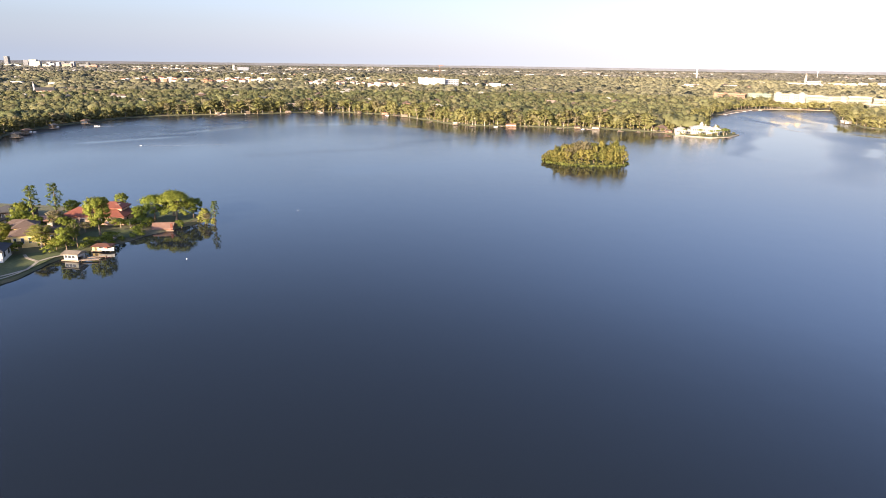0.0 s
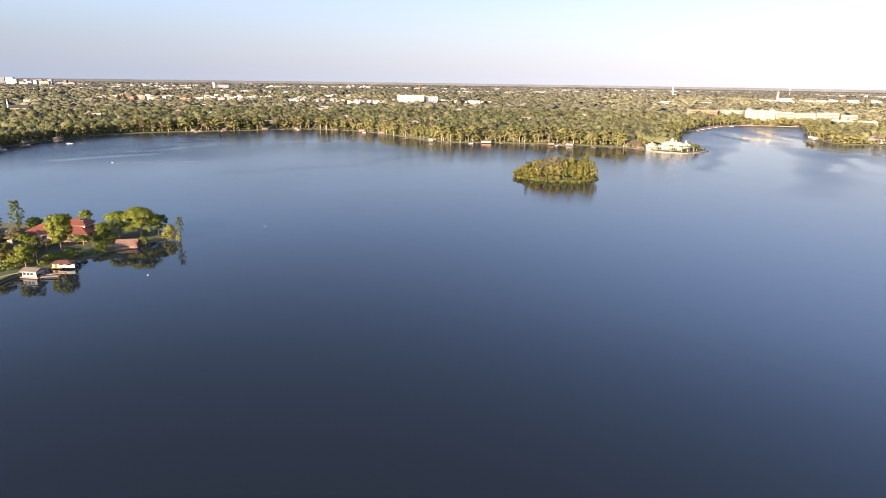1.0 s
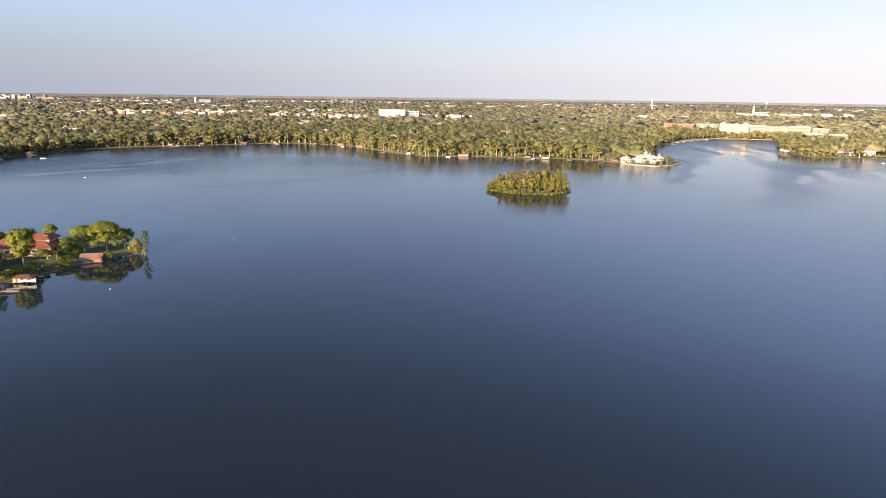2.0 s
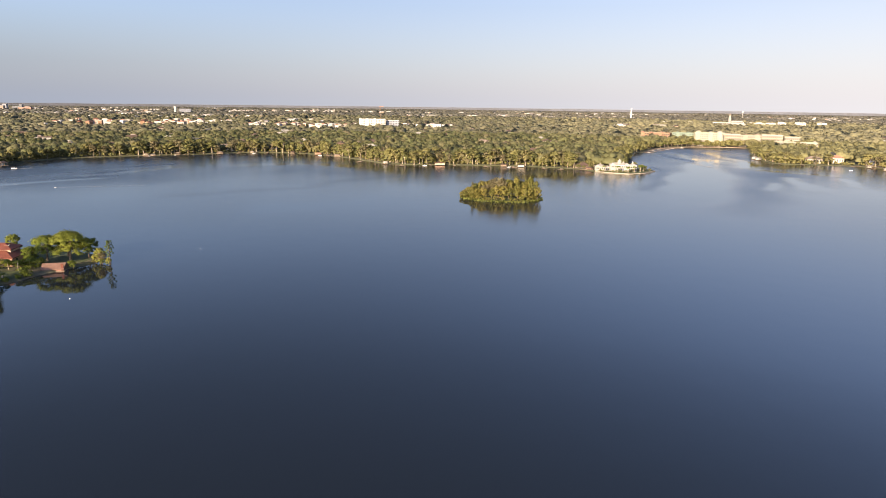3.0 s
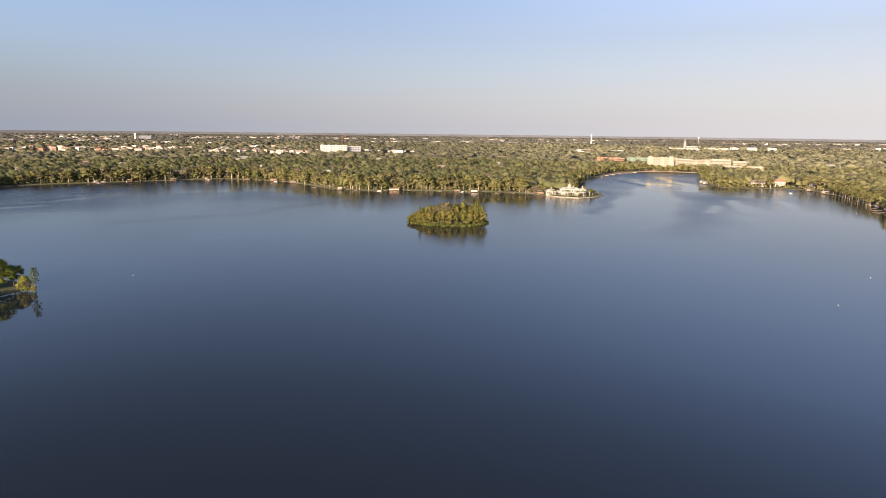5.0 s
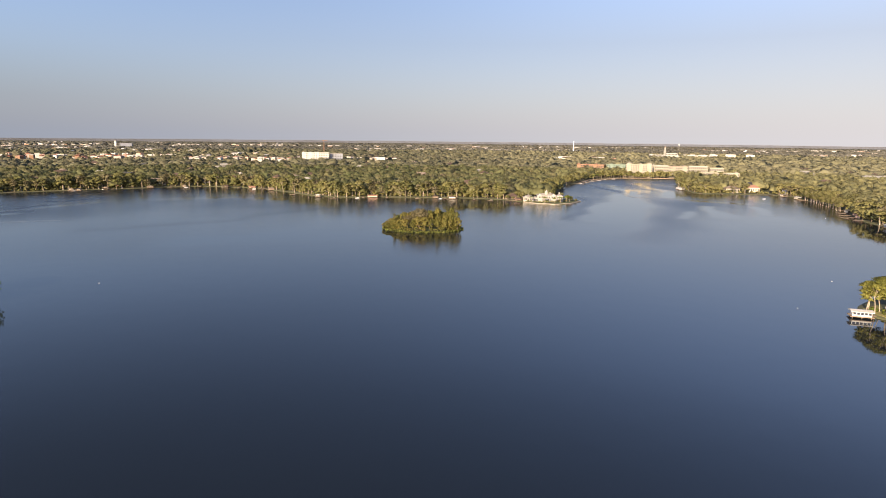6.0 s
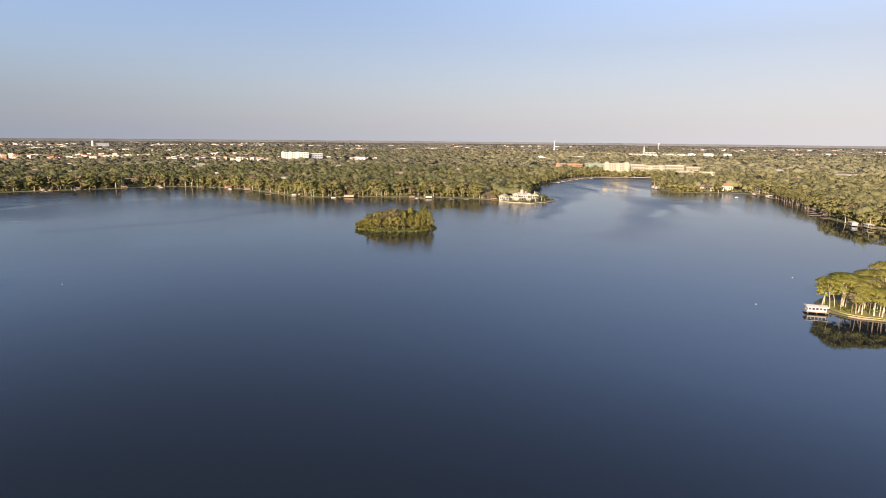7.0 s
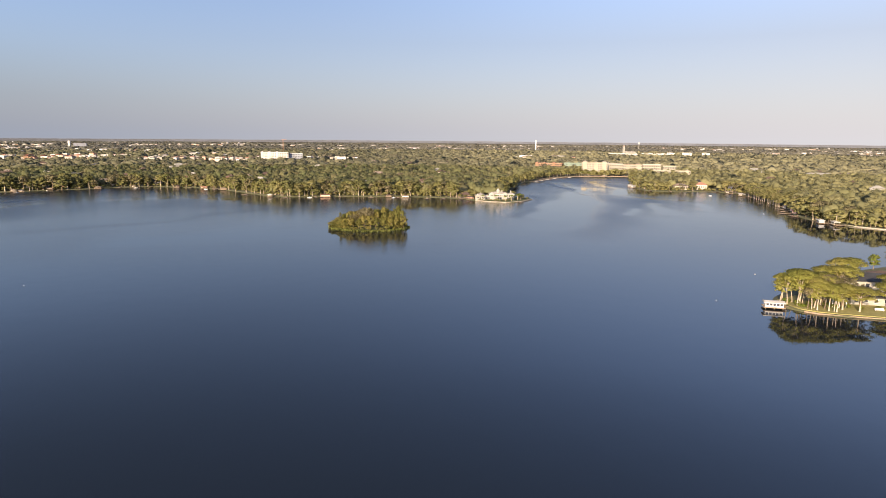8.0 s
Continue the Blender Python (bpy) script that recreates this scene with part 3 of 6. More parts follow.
def tree_mesh(sort, tier, k):
    key = (sort, tier, k)
    if key in tree_meshes:
        return tree_meshes[key]
    tall, rad, low, count, trunk, leaf, bark, _ = SORTS[sort]
    share, per, size, sides = TIERS[tier]
    # distant oaks and cypresses swap to the haze-toned leaf copy
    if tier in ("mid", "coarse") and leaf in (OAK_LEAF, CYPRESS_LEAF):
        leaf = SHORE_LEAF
    if tier == "isle" and leaf is not BARE_TWIG:
        leaf = ISLE_LEAF
    r = np.random.default_rng(abs(hash((sum(map(ord, sort)), len(tier), k))) % 2**31)
    lumps = []
    count = max(5, round(count * share))
    for i in range(count):
        q = i * 2.399 + r.uniform(-0.5, 0.5)
        u = math.sqrt((i + 0.5) / count)
        if sort == "pine_tree":
            z = tall * (low + (1 - low) * ((i + 0.6) / count) ** 0.8)
            w = rad * (0.75 - 0.5 * abs((i + 0.5) / count - 0.4)) * r.uniform(0.2, 1.35)
            size_l = rad * r.uniform(0.30, 0.52) * {"fine": 0.50, "coarse": 0.9}.get(tier, 0.7) * (0.6 if i > count - 2 else 1)
            lumps.append((w * math.cos(q), w * math.sin(q), min(z, tall - 0.6), size_l * 1.1, size_l * 1.1, size_l * 0.95))
        else:
            w = rad * 0.78 * u * r.uniform(0.75, 1.15)
            dome = math.sqrt(max(0.0, 1 - (w / rad) ** 2))
            base = low * tall + (tall * (1 - low)) * (0.34 if sort == "flat_cypress" else 0.2)
            z = base + (tall - base) * 0.74 * dome * r.uniform(0.88 if sort in ("oak_tree", "flat_cypress") else 0.66, 1.0)
            if sort in ("cypress_tree", "shade_tree", "thicket_tree", "bare_tree"):
                if i % 2:
                    z = low * tall + (z - low * tall) * r.uniform(0.2, 0.85)
            elif i % 3 == 2:
                z = low * tall + (z - low * tall) * r.uniform(0.25, 0.7)
            size_l = rad * r.uniform(0.27, 0.42) * {"fine": 0.54, "coarse": 0.80}.get(tier, 0.66)
            lumps.append((w * math.cos(q), w * math.sin(q), z, size_l, size_l, size_l * (r.uniform(0.55, 0.75) if sort == "flat_cypress" else r.uniform(0.6, 0.9))))
    crown = leaf_mesh(sort + "_crown", lumps, per * 2 // 3 if sort == "bare_tree" else per // 2 if sort == "shrub" else per, size * (0.6 if sort == "shrub" else 1), leaf, r, 0.3 if sort == "bare_tree" else 0.3 if sort == "pine_tree" else (0.42 if sort == "flat_cypress" else 0.55) if tier == "fine" else 0.74 if tier == "coarse" else 0.62, np.array([(l[0] * 0.2, l[1] * 0.2, l[2] * 0.3 + tall * 0.3) for l in lumps]), rough=0.2 if tier == "fine" else 0.3)
    wood = Shape()
    lean = r.uniform(-0.06, 0.06, 2) * tall * (2.0 if sort == "flat_cypress" else 0.9 if sort == "cypress_tree" else 0.4)
    fork = tall * (low + 0.18)
    if sort == "pine_tree":
        fork = tall * 0.93
    spine = [(lean[0] * u * u, lean[1] * u * u, fork * u - 0.6 * (u == 0)) for u in (0, 0.08, 0.3, 0.65, 1)]
    wood.tube(spine, [trunk * 1.9, trunk * 1.25, trunk, trunk * 0.8, trunk * 0.55], sides)
    tips = [lumps[i] for i in range(0, len(lumps), 11 if tier == "fine" else 5 if tier == "coarse" else 8)]
    for t in tips:
        z0 = min(fork, t[2]) * (0.96 if sort != "pine_tree" else 0.93) - (0.6 if sort == "pine_tree" else 0)
        u = max(0.1, z0 / fork)
        p0 = (lean[0] * u * u, lean[1] * u * u, z0)
        mid = ((p0[0] + t[0]) / 2, (p0[1] + t[1]) / 2, (p0[2] * 0.4 + t[2] * 0.6))
        wood.limb([p0, mid, t[:3]], [trunk * 0.45, trunk * 0.3, trunk * 0.12], max(4, sides - 3), 5 * sides)
    tree_meshes[key] = (wood.mesh(sort + "_trunk", bark, True), crown)
    return tree_meshes[key]


def plant(sort, tier, x, y, tall=None, wide=None, group="", label="", z=None):
    base = SORTS[sort]
    tall = base[0] * rng.uniform(0.88, 1.12) if tall is None else tall
    wide = base[1] * tall / base[0] * rng.uniform(0.9, 1.1) if wide is None else wide
    wood, crown = tree_mesh(sort, tier, int(rng.integers(0, 4)))
    z = ground_z(x, y) if z is None else z
    m = pose(x, y, z, 0, 0, rng.uniform(0, 360)) @ Matrix.Diagonal((wide / base[1], wide / base[1], tall / base[0], 1))
    t = thing(sort, m, label or base[7], "shrub" if sort == "shrub" else "tree", group)
    part("trunk", wood, None, t)
    part("crown", crown, None, t)
    return t


def palm_mesh():
    r = np.random.default_rng(3)
    wood = Shape().tube([(0, 0, -0.4), (0.1, 0, 2.5), (0.25, 0.05, 5.6)], [0.26, 0.18, 0.16], 7)
    v, f = [], []
    for k in range(18):
        q, up = k * 2.399, r.uniform(0.1, 1.0)
        out = Vector((math.cos(q), math.sin(q), 0))
        side = Vector((-out.y, out.x, 0))
        n = len(v)
        for s in range(5):
            u = s / 4
            p = Vector((0.25, 0.05, 5.6)) + out * 2.4 * u + Vector((0, 0, up * 1.3 * u - 1.9 * u * u))
            w = 0.34 * math.sin(math.pi * (0.12 + 0.85 * u))
            v += [tuple(p - side * w - Vector((0, 0, 0.12))), tuple(p), tuple(p + side * w - Vector((0, 0, 0.12)))]
        for s in range(4):
            a = n + 3 * s
            f += [(a, a + 1, a + 4, a + 3), (a + 1, a + 2, a + 5, a + 4)]
    me = bpy.data.meshes.new("palm_crown")
    me.from_pydata(v, [], f)
    me.materials.append(PINE_LEAF)
    return wood.mesh("palm_trunk", BARK, True), me


PALM = palm_mesh()


def palm(x, y, tall, group=""):
    t = thing("palm_tree", pose(x, y, ground_z(x, y), 0, 0, rng.uniform(0, 360)) @ Matrix.Diagonal((tall / 7,) * 3 + (1,)), "slim palm with a pale trunk and drooping fronds", "palm", group)
    part("trunk", PALM[0], BARK, t)
    part("crown", PALM[1], PINE_LEAF, t)


# ---- buildings, docks, boats ----
def house(x, y, turn, w, d, h, roof_h, wall, roof, label, gable=False, rows=1, cols=4, chimney=False, group="", name="house", flat=False, side=2, into=None):
    """into: the house that this is a wing or an upper storey of."""
    spot = pose(x, y, ground_z(x, y), 0, 0, turn)
    t = into or thing(name, spot, label, "building" if name != "house" else "house", group)
    local = into.matrix_world.inverted() @ spot if into else Matrix()
    made = []
    walls = Shape().box(-w / 2, w / 2, -d / 2, d / 2, -0.5, h)
    made.append(part("wall", walls.mesh("wall", wall), wall, t))
    top = Shape()
    if flat:
        top.box(-w / 2 - 0.15, w / 2 + 0.15, -d / 2 - 0.15, d / 2 + 0.15, h, h + 0.25)
        lip = min(0.5, h * 0.1)
        for a in ((-w / 2 - 0.2, w / 2 + 0.2, -d / 2 - 0.2, -d / 2 + 0.2), (-w / 2 - 0.2, w / 2 + 0.2, d / 2 - 0.2, d / 2 + 0.2), (-w / 2 - 0.2, -w / 2 + 0.2, -d / 2 + 0.2, d / 2 - 0.2), (w / 2 - 0.2, w / 2 + 0.2, -d / 2 + 0.2, d / 2 - 0.2)):
            top.box(*a, h + 0.25, h + 0.25 + lip)
    else:
        top.hip(-w / 2, w / 2, -d / 2, d / 2, h + 0.02, h + roof_h, gable=gable)
        if gable:
            g = Shape()
            if w >= d:
                for sx in (-w / 2 + 0.1, w / 2 - 0.1):
                    g.add([(sx, -d / 2, h), (sx, d / 2, h), (sx, 0, h + roof_h * 0.9)], [(0, 1, 2)])
            made.append(part("gable", g.mesh("gable", wall), wall, t))
    roof_ob = part("roof", top.mesh("roof", roof), roof, t)
    made.append(roof_ob)
    if chimney:
        part("chimney", Shape().box(w * 0.22, w * 0.22 + 1.3, -0.5, 0.5, h, h + roof_h + 0.6).mesh("chimney", CREAM), CREAM, roof_ob)
    if cols:
        storey = h / rows
        pane = Shape().box(-0.5, 0.5, -0.06, 0.06, -0.5, 0.5).mesh("window", GLASS)
        ww, hh = (w / cols * 0.36, storey * 0.42) if name == "house" else (w / cols * 0.52, storey * 0.5)
        near = name == "house" and math.hypot(x, y) < 330
        if near:
            ww, hh = min(ww, 1.5), min(hh, 1.5)
            surround = Shape().box(-0.58, 0.58, -0.03, 0.03, -0.58, 0.58).mesh("frame", WHITE)
            made.append(part("door", Shape().box(-w / 2 + w / cols - 0.5, -w / 2 + w / cols + 0.5, -d / 2 - 0.07, -d / 2 + 0.05, -0.1, 2.1).mesh("door", DARK_BARK), DARK_BARK, t, "dark wooden front door"))
        for k in range(rows):
            z = storey * (k + 0.55)
            for c in range(cols):
                win = part("window", pane, GLASS, t)
                made.append(win)
                win.matrix_basis = pose(-w / 2 + w * (c + 0.5) / cols, -d / 2, z) @ Matrix.Diagonal((ww, 1, hh, 1))
                if near:
                    part("frame", surround, WHITE, win)
            for s in range(side):
                for sx in (-1, 1):
                    win = part("window", pane, GLASS, t)
                    made.append(win)
                    win.matrix_basis = pose(sx * w / 2, -d / 2 + d * (s + 0.5) / side, z, 0, 0, 90) @ Matrix.Diagonal((min(ww, d / side * 0.5), 1, hh, 1))
    if into:
        for ob in made:
            ob.matrix_basis = local @ ob.matrix_basis
    return t


def piles(parent, spots, z0, z1, radius=0.14, name="post", material=None):
    post = Shape().tube([(0, 0, z0), (0, 0, z1)], [radius, radius * 0.9], 7).mesh(name, material or DARK_BARK, True)
    for x, y in spots:
        part(name, post, DARK_BARK, parent).location = (x, y, 0)


def boathouse(x, y, turn, w, d, h, wall, roof, label, open_front=True, roof_h=1.4, gable=False, group="boathouses", deck=0.7):
    """Stands in the water on posts: deck, part walls, roof."""
    t = thing("boathouse", pose(x, y, 0, 0, 0, turn), label, "boathouse", group)
    part("deck", Shape().box(-w / 2 - 0.6, w / 2 + 0.6, -d / 2 - 0.4, d / 2 + 0.6, deck - 0.25, deck).mesh("deck", PLANK), PLANK, t)
    part("roof", Shape().hip(-w / 2, w / 2, -d / 2, d / 2, h + deck, h + deck + roof_h, 0.5, 0.2, gable).mesh("roof", roof), roof, t)
    walls = Shape()
    walls.box(-w / 2, w / 2, d / 2 - 0.2, d / 2, deck, h + deck - 0.2)
    if open_front:
        part("beam", Shape().box(-w / 2, w / 2, -d / 2, -d / 2 + 0.2, h + deck - 0.5, h + deck - 0.2).mesh("beam", wall), wall, t)
    else:
        walls.box(-w / 2, -w / 2 + 0.2, -d / 2 + 0.2, d / 2 - 0.2, deck, h + deck - 0.2)
        walls.box(-w / 2, w / 2, -d / 2, -d / 2 + 0.2, deck, h + deck - 0.2)
        walls.box(w / 2 - 0.2, w / 2, -d / 2 + 0.2, d / 2 - 0.2, h + deck - 0.9, h + deck - 0.2)
    part("wall", walls.mesh("wall", wall), wall, t)
    piles(t, [(sx * w / 2 * 0.96, sy * d / 2 * 0.96) for sx in (-1, 0, 1) for sy in (-1, 1)], -1.5, h + deck - 0.2 if open_front else deck, 0.16)
    return t


def dock(x0, y0, x1, y1, width, label="weathered wooden dock on posts", head=0.0, group="docks"):
    a, b = Vector((x0, y0)), Vector((x1, y1))
    n = (b - a).length
    t = thing("dock", pose(x0, y0, 0, 0, 0, math.degrees(math.atan2(y1 - y0, x1 - x0))), label, "dock", group)
    deck = Shape().box(0, n, -width / 2, width / 2, 0.42, 0.55)
    if head:
        deck.box(n, n + width, -head / 2, head / 2, 0.42, 0.55)
    part("deck", deck.mesh("deck", PLANK), PLANK, t)
    count = max(2, round(n / 3.5))
    piles(t, [(n * k / (count - 1), s * width / 2) for k in range(count) for s in (-1, 1)], -1.5, 0.85, 0.075)
    return t


def boat(x, y, turn, n, label="small white motorboat with a low windscreen", z=0.0, trim=None, group="boats"):
    t = thing("motorboat", pose(x, y, z, 0, 0, turn) @ Matrix.Diagonal((n / 6,) * 3 + (1,)), label, "boat", group)
    v, f = [], []
    secs = [(-3.0, 1.05, 0.75), (-1.5, 1.15, 0.75), (0.5, 1.1, 0.8), (1.9, 0.75, 0.92), (3.0, 0.06, 1.08)]
    for sx, w, top in secs:
        v += [(sx, -w, top), (sx, -w * 0.8, -0.05), (sx, 0, -0.3), (sx, w * 0.8, -0.05), (sx, w, top), (sx, w * 0.8, top - 0.1), (sx, 0, 0.35), (sx, -w * 0.8, top - 0.1)]
    for k in range(4):
        f += [(8 * k + i, 8 * k + (i + 1) % 8, 8 * k + 8 + (i + 1) % 8, 8 * k + 8 + i) for i in range(8)]
    f += [tuple(range(8)), tuple(range(39, 31, -1))]
    part("hull", Shape().add(v, f).mesh("hull", WHITE), WHITE, t)
    part("console", Shape().box(-0.5, 0.4, -0.5, 0.5, 0.3, 1.25).mesh("console", trim or WHITE), trim or WHITE, t)
    part("windscreen", Shape().add([(0.9, -0.85, 0.75), (0.9, 0.85, 0.75), (0.45, 0.75, 1.3), (0.45, -0.75, 1.3), (0.86, -0.85, 0.75), (0.86, 0.85, 0.75), (0.41, 0.75, 1.3), (0.41, -0.75, 1.3)], [(0, 1, 2, 3), (7, 6, 5, 4), (0, 3, 7, 4), (1, 5, 6, 2), (3, 2, 6, 7)]).mesh("windscreen", GLASS), GLASS, t)
    part("outboard", Shape().box(-3.35, -3.0, -0.22, 0.22, 0.1, 1.15).mesh("outboard", GLASS), GLASS, t)
    return t


# ---- left spit: houses, gardens, boathouses ----
def lawn_patch(name, pts, z, label, grass=LAWN):
    s = Shape()
    n = len(pts)
    s.add([(*p, z) for p in pts] + [(*p, z - 0.3) for p in pts], [tuple(range(n))] + [(i, i + n, (i + 1) % n + n, (i + 1) % n) for i in range(n)])
    tagged(part(name, s.mesh(name, grass), grass), label, "lawn", "", "structure")


lawn_patch("lawn", [(-112.4, 146), (-110.1, 153), (-109.6, 161), (-109.2, 168), (-106.6, 176.2), (-102.7, 184.6), (-98.6, 191.4), (-97, 198), (-112, 200), (-119, 186), (-116, 174), (-124, 168), (-126, 150)], 0.76, "mown green lawn sloping to the lake")
lawn_patch("lawn", [(-88, 211), (-87, 216), (-91, 222), (-101, 226), (-108, 222), (-107, 208), (-97, 204)], 0.76, "shaded mown lawn under spreading trees")


def path(pts, width=1.3):
    tagged(part("garden_path", Shape().ribbon(pts, width, 0.83).mesh("garden_path", SAND), SAND), "pale concrete garden path across the lawn", "path", "garden paths", "structure")


path([(-106.6, 171.4), (-108.5, 169.8), (-110.0, 168.1), (-110.9, 165.9), (-111.4, 164.4), (-110.6, 161.0), (-110.0, 157.6), (-111.2, 155.2), (-112.6, 152.6), (-115.0, 149.6)], 0.8)
path([(-111.4, 164.4), (-113.7, 165.8), (-116.2, 167.3), (-119.0, 170.5)], 0.8)
path([(-103.4, 181.0), (-102.6, 185.3), (-102.6, 189.9), (-105, 194)])
path([(-110.0, 157.6), (-110.4, 154.0), (-111.6, 150.6), (-114.0, 147.0)], 0.5)

villa = house(-115.5, 210, 2, 16, 11, 3.0, 2.6, PINK, TILE_ROOF, "large pink stucco villa with red tile hip roof and chimney", cols=5, chimney=True)
house(-113.5, 211, 2, 8, 6, 5.2, 1.6, PINK, TILE_ROOF, "", cols=3, into=villa)
house(-122.0, 206.0, 2, 9, 8, 3.6, 2.4, PINK, TILE_ROOF, "", cols=2, into=villa)
house(-130, 201.5, 4, 11, 5, 2.6, 1.2, PINK, TERRACOTTA, "", cols=3, into=villa)
yellow_house = house(-121.5, 181.5, 28, 13, 6, 4.0, 1.5, YELLOW, BROWN_ROOF, "yellow stucco house with brown hip roof", cols=7, chimney=True)
house(-126.5, 184.5, 28, 6, 6, 5.2, 1.5, YELLOW, BROWN_ROOF, "", cols=3, into=yellow_house)
house(-131.5, 189.5, 14, 10, 6, 3.6, 2.0, YELLOW, BROWN_ROOF, "", cols=3, into=yellow_house)
house(-126.5, 165, 20, 11, 8, 3.2, 2.2, WHITE, DARK_ROOF, "white bungalow with charcoal hip roof", cols=3)
house(-148, 211, 0, 12, 7, 3.4, 1.5, BROWN_ROOF, DARK_ROOF, "dark timber house with charcoal roof", cols=4)
house(-147, 195, 0, 9, 7, 3.4, 1.8, WHITE, DARK_ROOF, "white cottage with charcoal roof", cols=3)

white_bh = boathouse(-103.8, 168.9, -8, 4.2, 3.0, 1.8, DULL_WHITE, SHED_TAN, "white boathouse with low tan roof on posts", False, 0.6, True, deck=0.35)
pane = Shape().box(-0.4, 0.4, -0.04, 0.04, -0.35, 0.35).mesh("window", GLASS)
for k in range(3):
    part("window", pane, GLASS, white_bh).location = (-1.4 + 1.1 * k, -1.52, 1.3)
dock(-100.8, 167.4, -96.4, 168.2, 1.2)
dock(-100.6, 169.8, -96.2, 171.2, 1.1)
shelter = thing("boathouse", pose(-100.4, 178.0, -0.1, 0, 0, 2) @ Matrix.Diagonal((0.86, 0.9, 0.8, 1)), "open boat shelter with dark red tile roof and yellow wall", "boathouse", "boathouses")
part("deck", Shape().box(-3.4, 0.4, -1.9, 2.0, 0.4, 0.6).box(0.4, 3.2, 1.2, 2.0, 0.4, 0.6).mesh("deck", PLANK), PLANK, shelter)
part("wall", Shape().box(-3.0, -0.6, -1.6, -1.45, 0.6, 2.1).box(-3.0, -2.85, -1.45, 1.7, 0.6, 2.1).box(-2.85, 3.0, 1.55, 1.7, 0.6, 2.1).mesh("wall", YELLOW), YELLOW, shelter)
part("door", Shape().box(-2.2, -1.4, -1.64, -1.5, 0.62, 1.9).mesh("door", DARK_BARK), DARK_BARK, shelter, "dark wooden door")
part("beam", Shape().box(-0.6, 3.0, -1.6, -1.42, 2.0, 2.2).mesh("beam", DARK_BARK), DARK_BARK, shelter)
part("roof", Shape().hip(-3.0, 3.0, -1.6, 1.7, 2.22, 3.0, 0.45, 0.14).mesh("roof", SHED_ROOF), SHED_ROOF, shelter)
piles(shelter, [(-0.6, -1.5), (1.2, -1.5), (3.0, -1.5), (-3.0, -1.5), (3.0, 1.6), (-3.0, 1.6)], -1.5, 2.1, 0.11)
boat(-98.7, 176.7, -8, 4.6, "white motorboat with red trim hanging in a shelter", 0.62, RED)
rose_bh = boathouse(-93.2, 203.0, 10, 6.0, 4.6, 0.7, ROSE_WALL, ROSE_ROOF, "rose boathouse with wide rose-coloured roof", False, 1.5, True, deck=0.2)
part("gate", Shape().box(2.6, 3.3, -2.6, -2.3, 0.3, 2.5).mesh("gate", TILE_ROOF), TILE_ROOF, rose_bh, "dark red framed door")
dock(-104.3, 171.5, -101.8, 170.3, 1.4)

L = "trees on the left spit"
plant("oak_tree", "fine", -93.0, 213.0, 11.2, 7.2, L)
plant("oak_tree", "fine", -100.0, 212.0, 10.2, 5.6, L)
plant("oak_tree", "fine", -96.5, 219.0, 10.5, 5.8, L)
plant("shade_tree", "fine", -88.5, 216.5, 8.6, 4.2, L)
plant("pine_tree", "fine", -136.5, 203.5, 13.4, 2.9, L)
plant("pine_tree", "fine", -130.6, 206.5, 13.8, 2.5, L)
plant("shade_tree", "fine", -109.0, 192.6, 14.8, 4.9, L, "tall olive-green tree in front of a villa")
plant("shade_tree", "fine", -114.6, 219.0, 9.6, 3.0, L)
plant("shade_tree", "fine", -109.4, 175.0, 8.8, 3.3, L)
plant("cypress_tree", "fine", -118.2, 177.4, 8.4, 4.0, L, "olive half-leafed tree before a yellow house")
plant("bare_tree", "fine", -110.8, 181.2, 7.6, 2.2, L)
plant("pine_tree", "fine", -108.3, 178.6, 8.6, 1.6, L)
plant("shade_tree", "fine", -131.5, 180.5, 8.0, 3.2, L)
plant("shade_tree", "fine", -141.0, 188.0, 8.5, 4.2, L)
plant("shade_tree", "fine", -136.0, 196.0, 7.6, 4.6, L)
plant("shade_tree", "fine", -141.5, 205.0, 9.0, 3.5, L)
plant("bare_tree", "fine", -124.5, 195.5, 8.4, 3.4, L)
plant("bare_tree", "fine", -150.0, 200.0, 12.0, 4.0, L)
plant("thicket_tree", "fine", -82.6, 211.6, 6.4, 2.3, L, "small dark cypress standing at the water's edge", 0.2)
plant("bare_tree", "fine", -81.4, 210.4, 4.6, 2.2, L, "", 0.1)
plant("thicket_tree", "fine", -84.2, 212.6, 4.2, 1.9, L, "low dark bushy cypress at the water's edge", 0.0)
plant("shrub", "fine", -81.6, 211.0, 2.4, 2.0, "shrubs on the left spit", "", -0.1)
plant("thicket_tree", "fine", -79.0, 209.8, 3.6, 1.2, L, "low dark bushy cypress at the water's edge", -0.3)
plant("pine_tree", "fine", -78.4, 209.6, 8.8, 1.5, L, "thin leaning cypress growing out of the lake", -0.3)
for x, y in ((-104, 203), (-99.5, 200.5), (-108.5, 203.0), (-113.5, 201), (-117, 199.5), (-120.5, 198), (-113.5, 178), (-128, 176), (-104.8, 206.5), (-123, 171.5), (-107.5, 183.5)):
    tall = rng.uniform(1.6, 3.6)
    plant("shrub", "fine", x, y, tall, tall * rng.uniform(0.7, 1.0), "shrubs on the left spit")
for x, y, h, w in ((-126, 198.5, 6.5, 3.2), (-119.5, 192, 7.0, 3.0), (-128.5, 192, 7.5, 3.0), (-104, 209, 7.0, 2.8), (-121, 216.5, 8.5, 3.4), (-129, 213, 8.0, 3.4), (-137, 177, 7.0, 3.2), (-124.0, 172.0, 3.6, 2.0), (-101.5, 205, 4.0, 2.0)):
    plant("shade_tree", "fine", x, y, h, w, L)
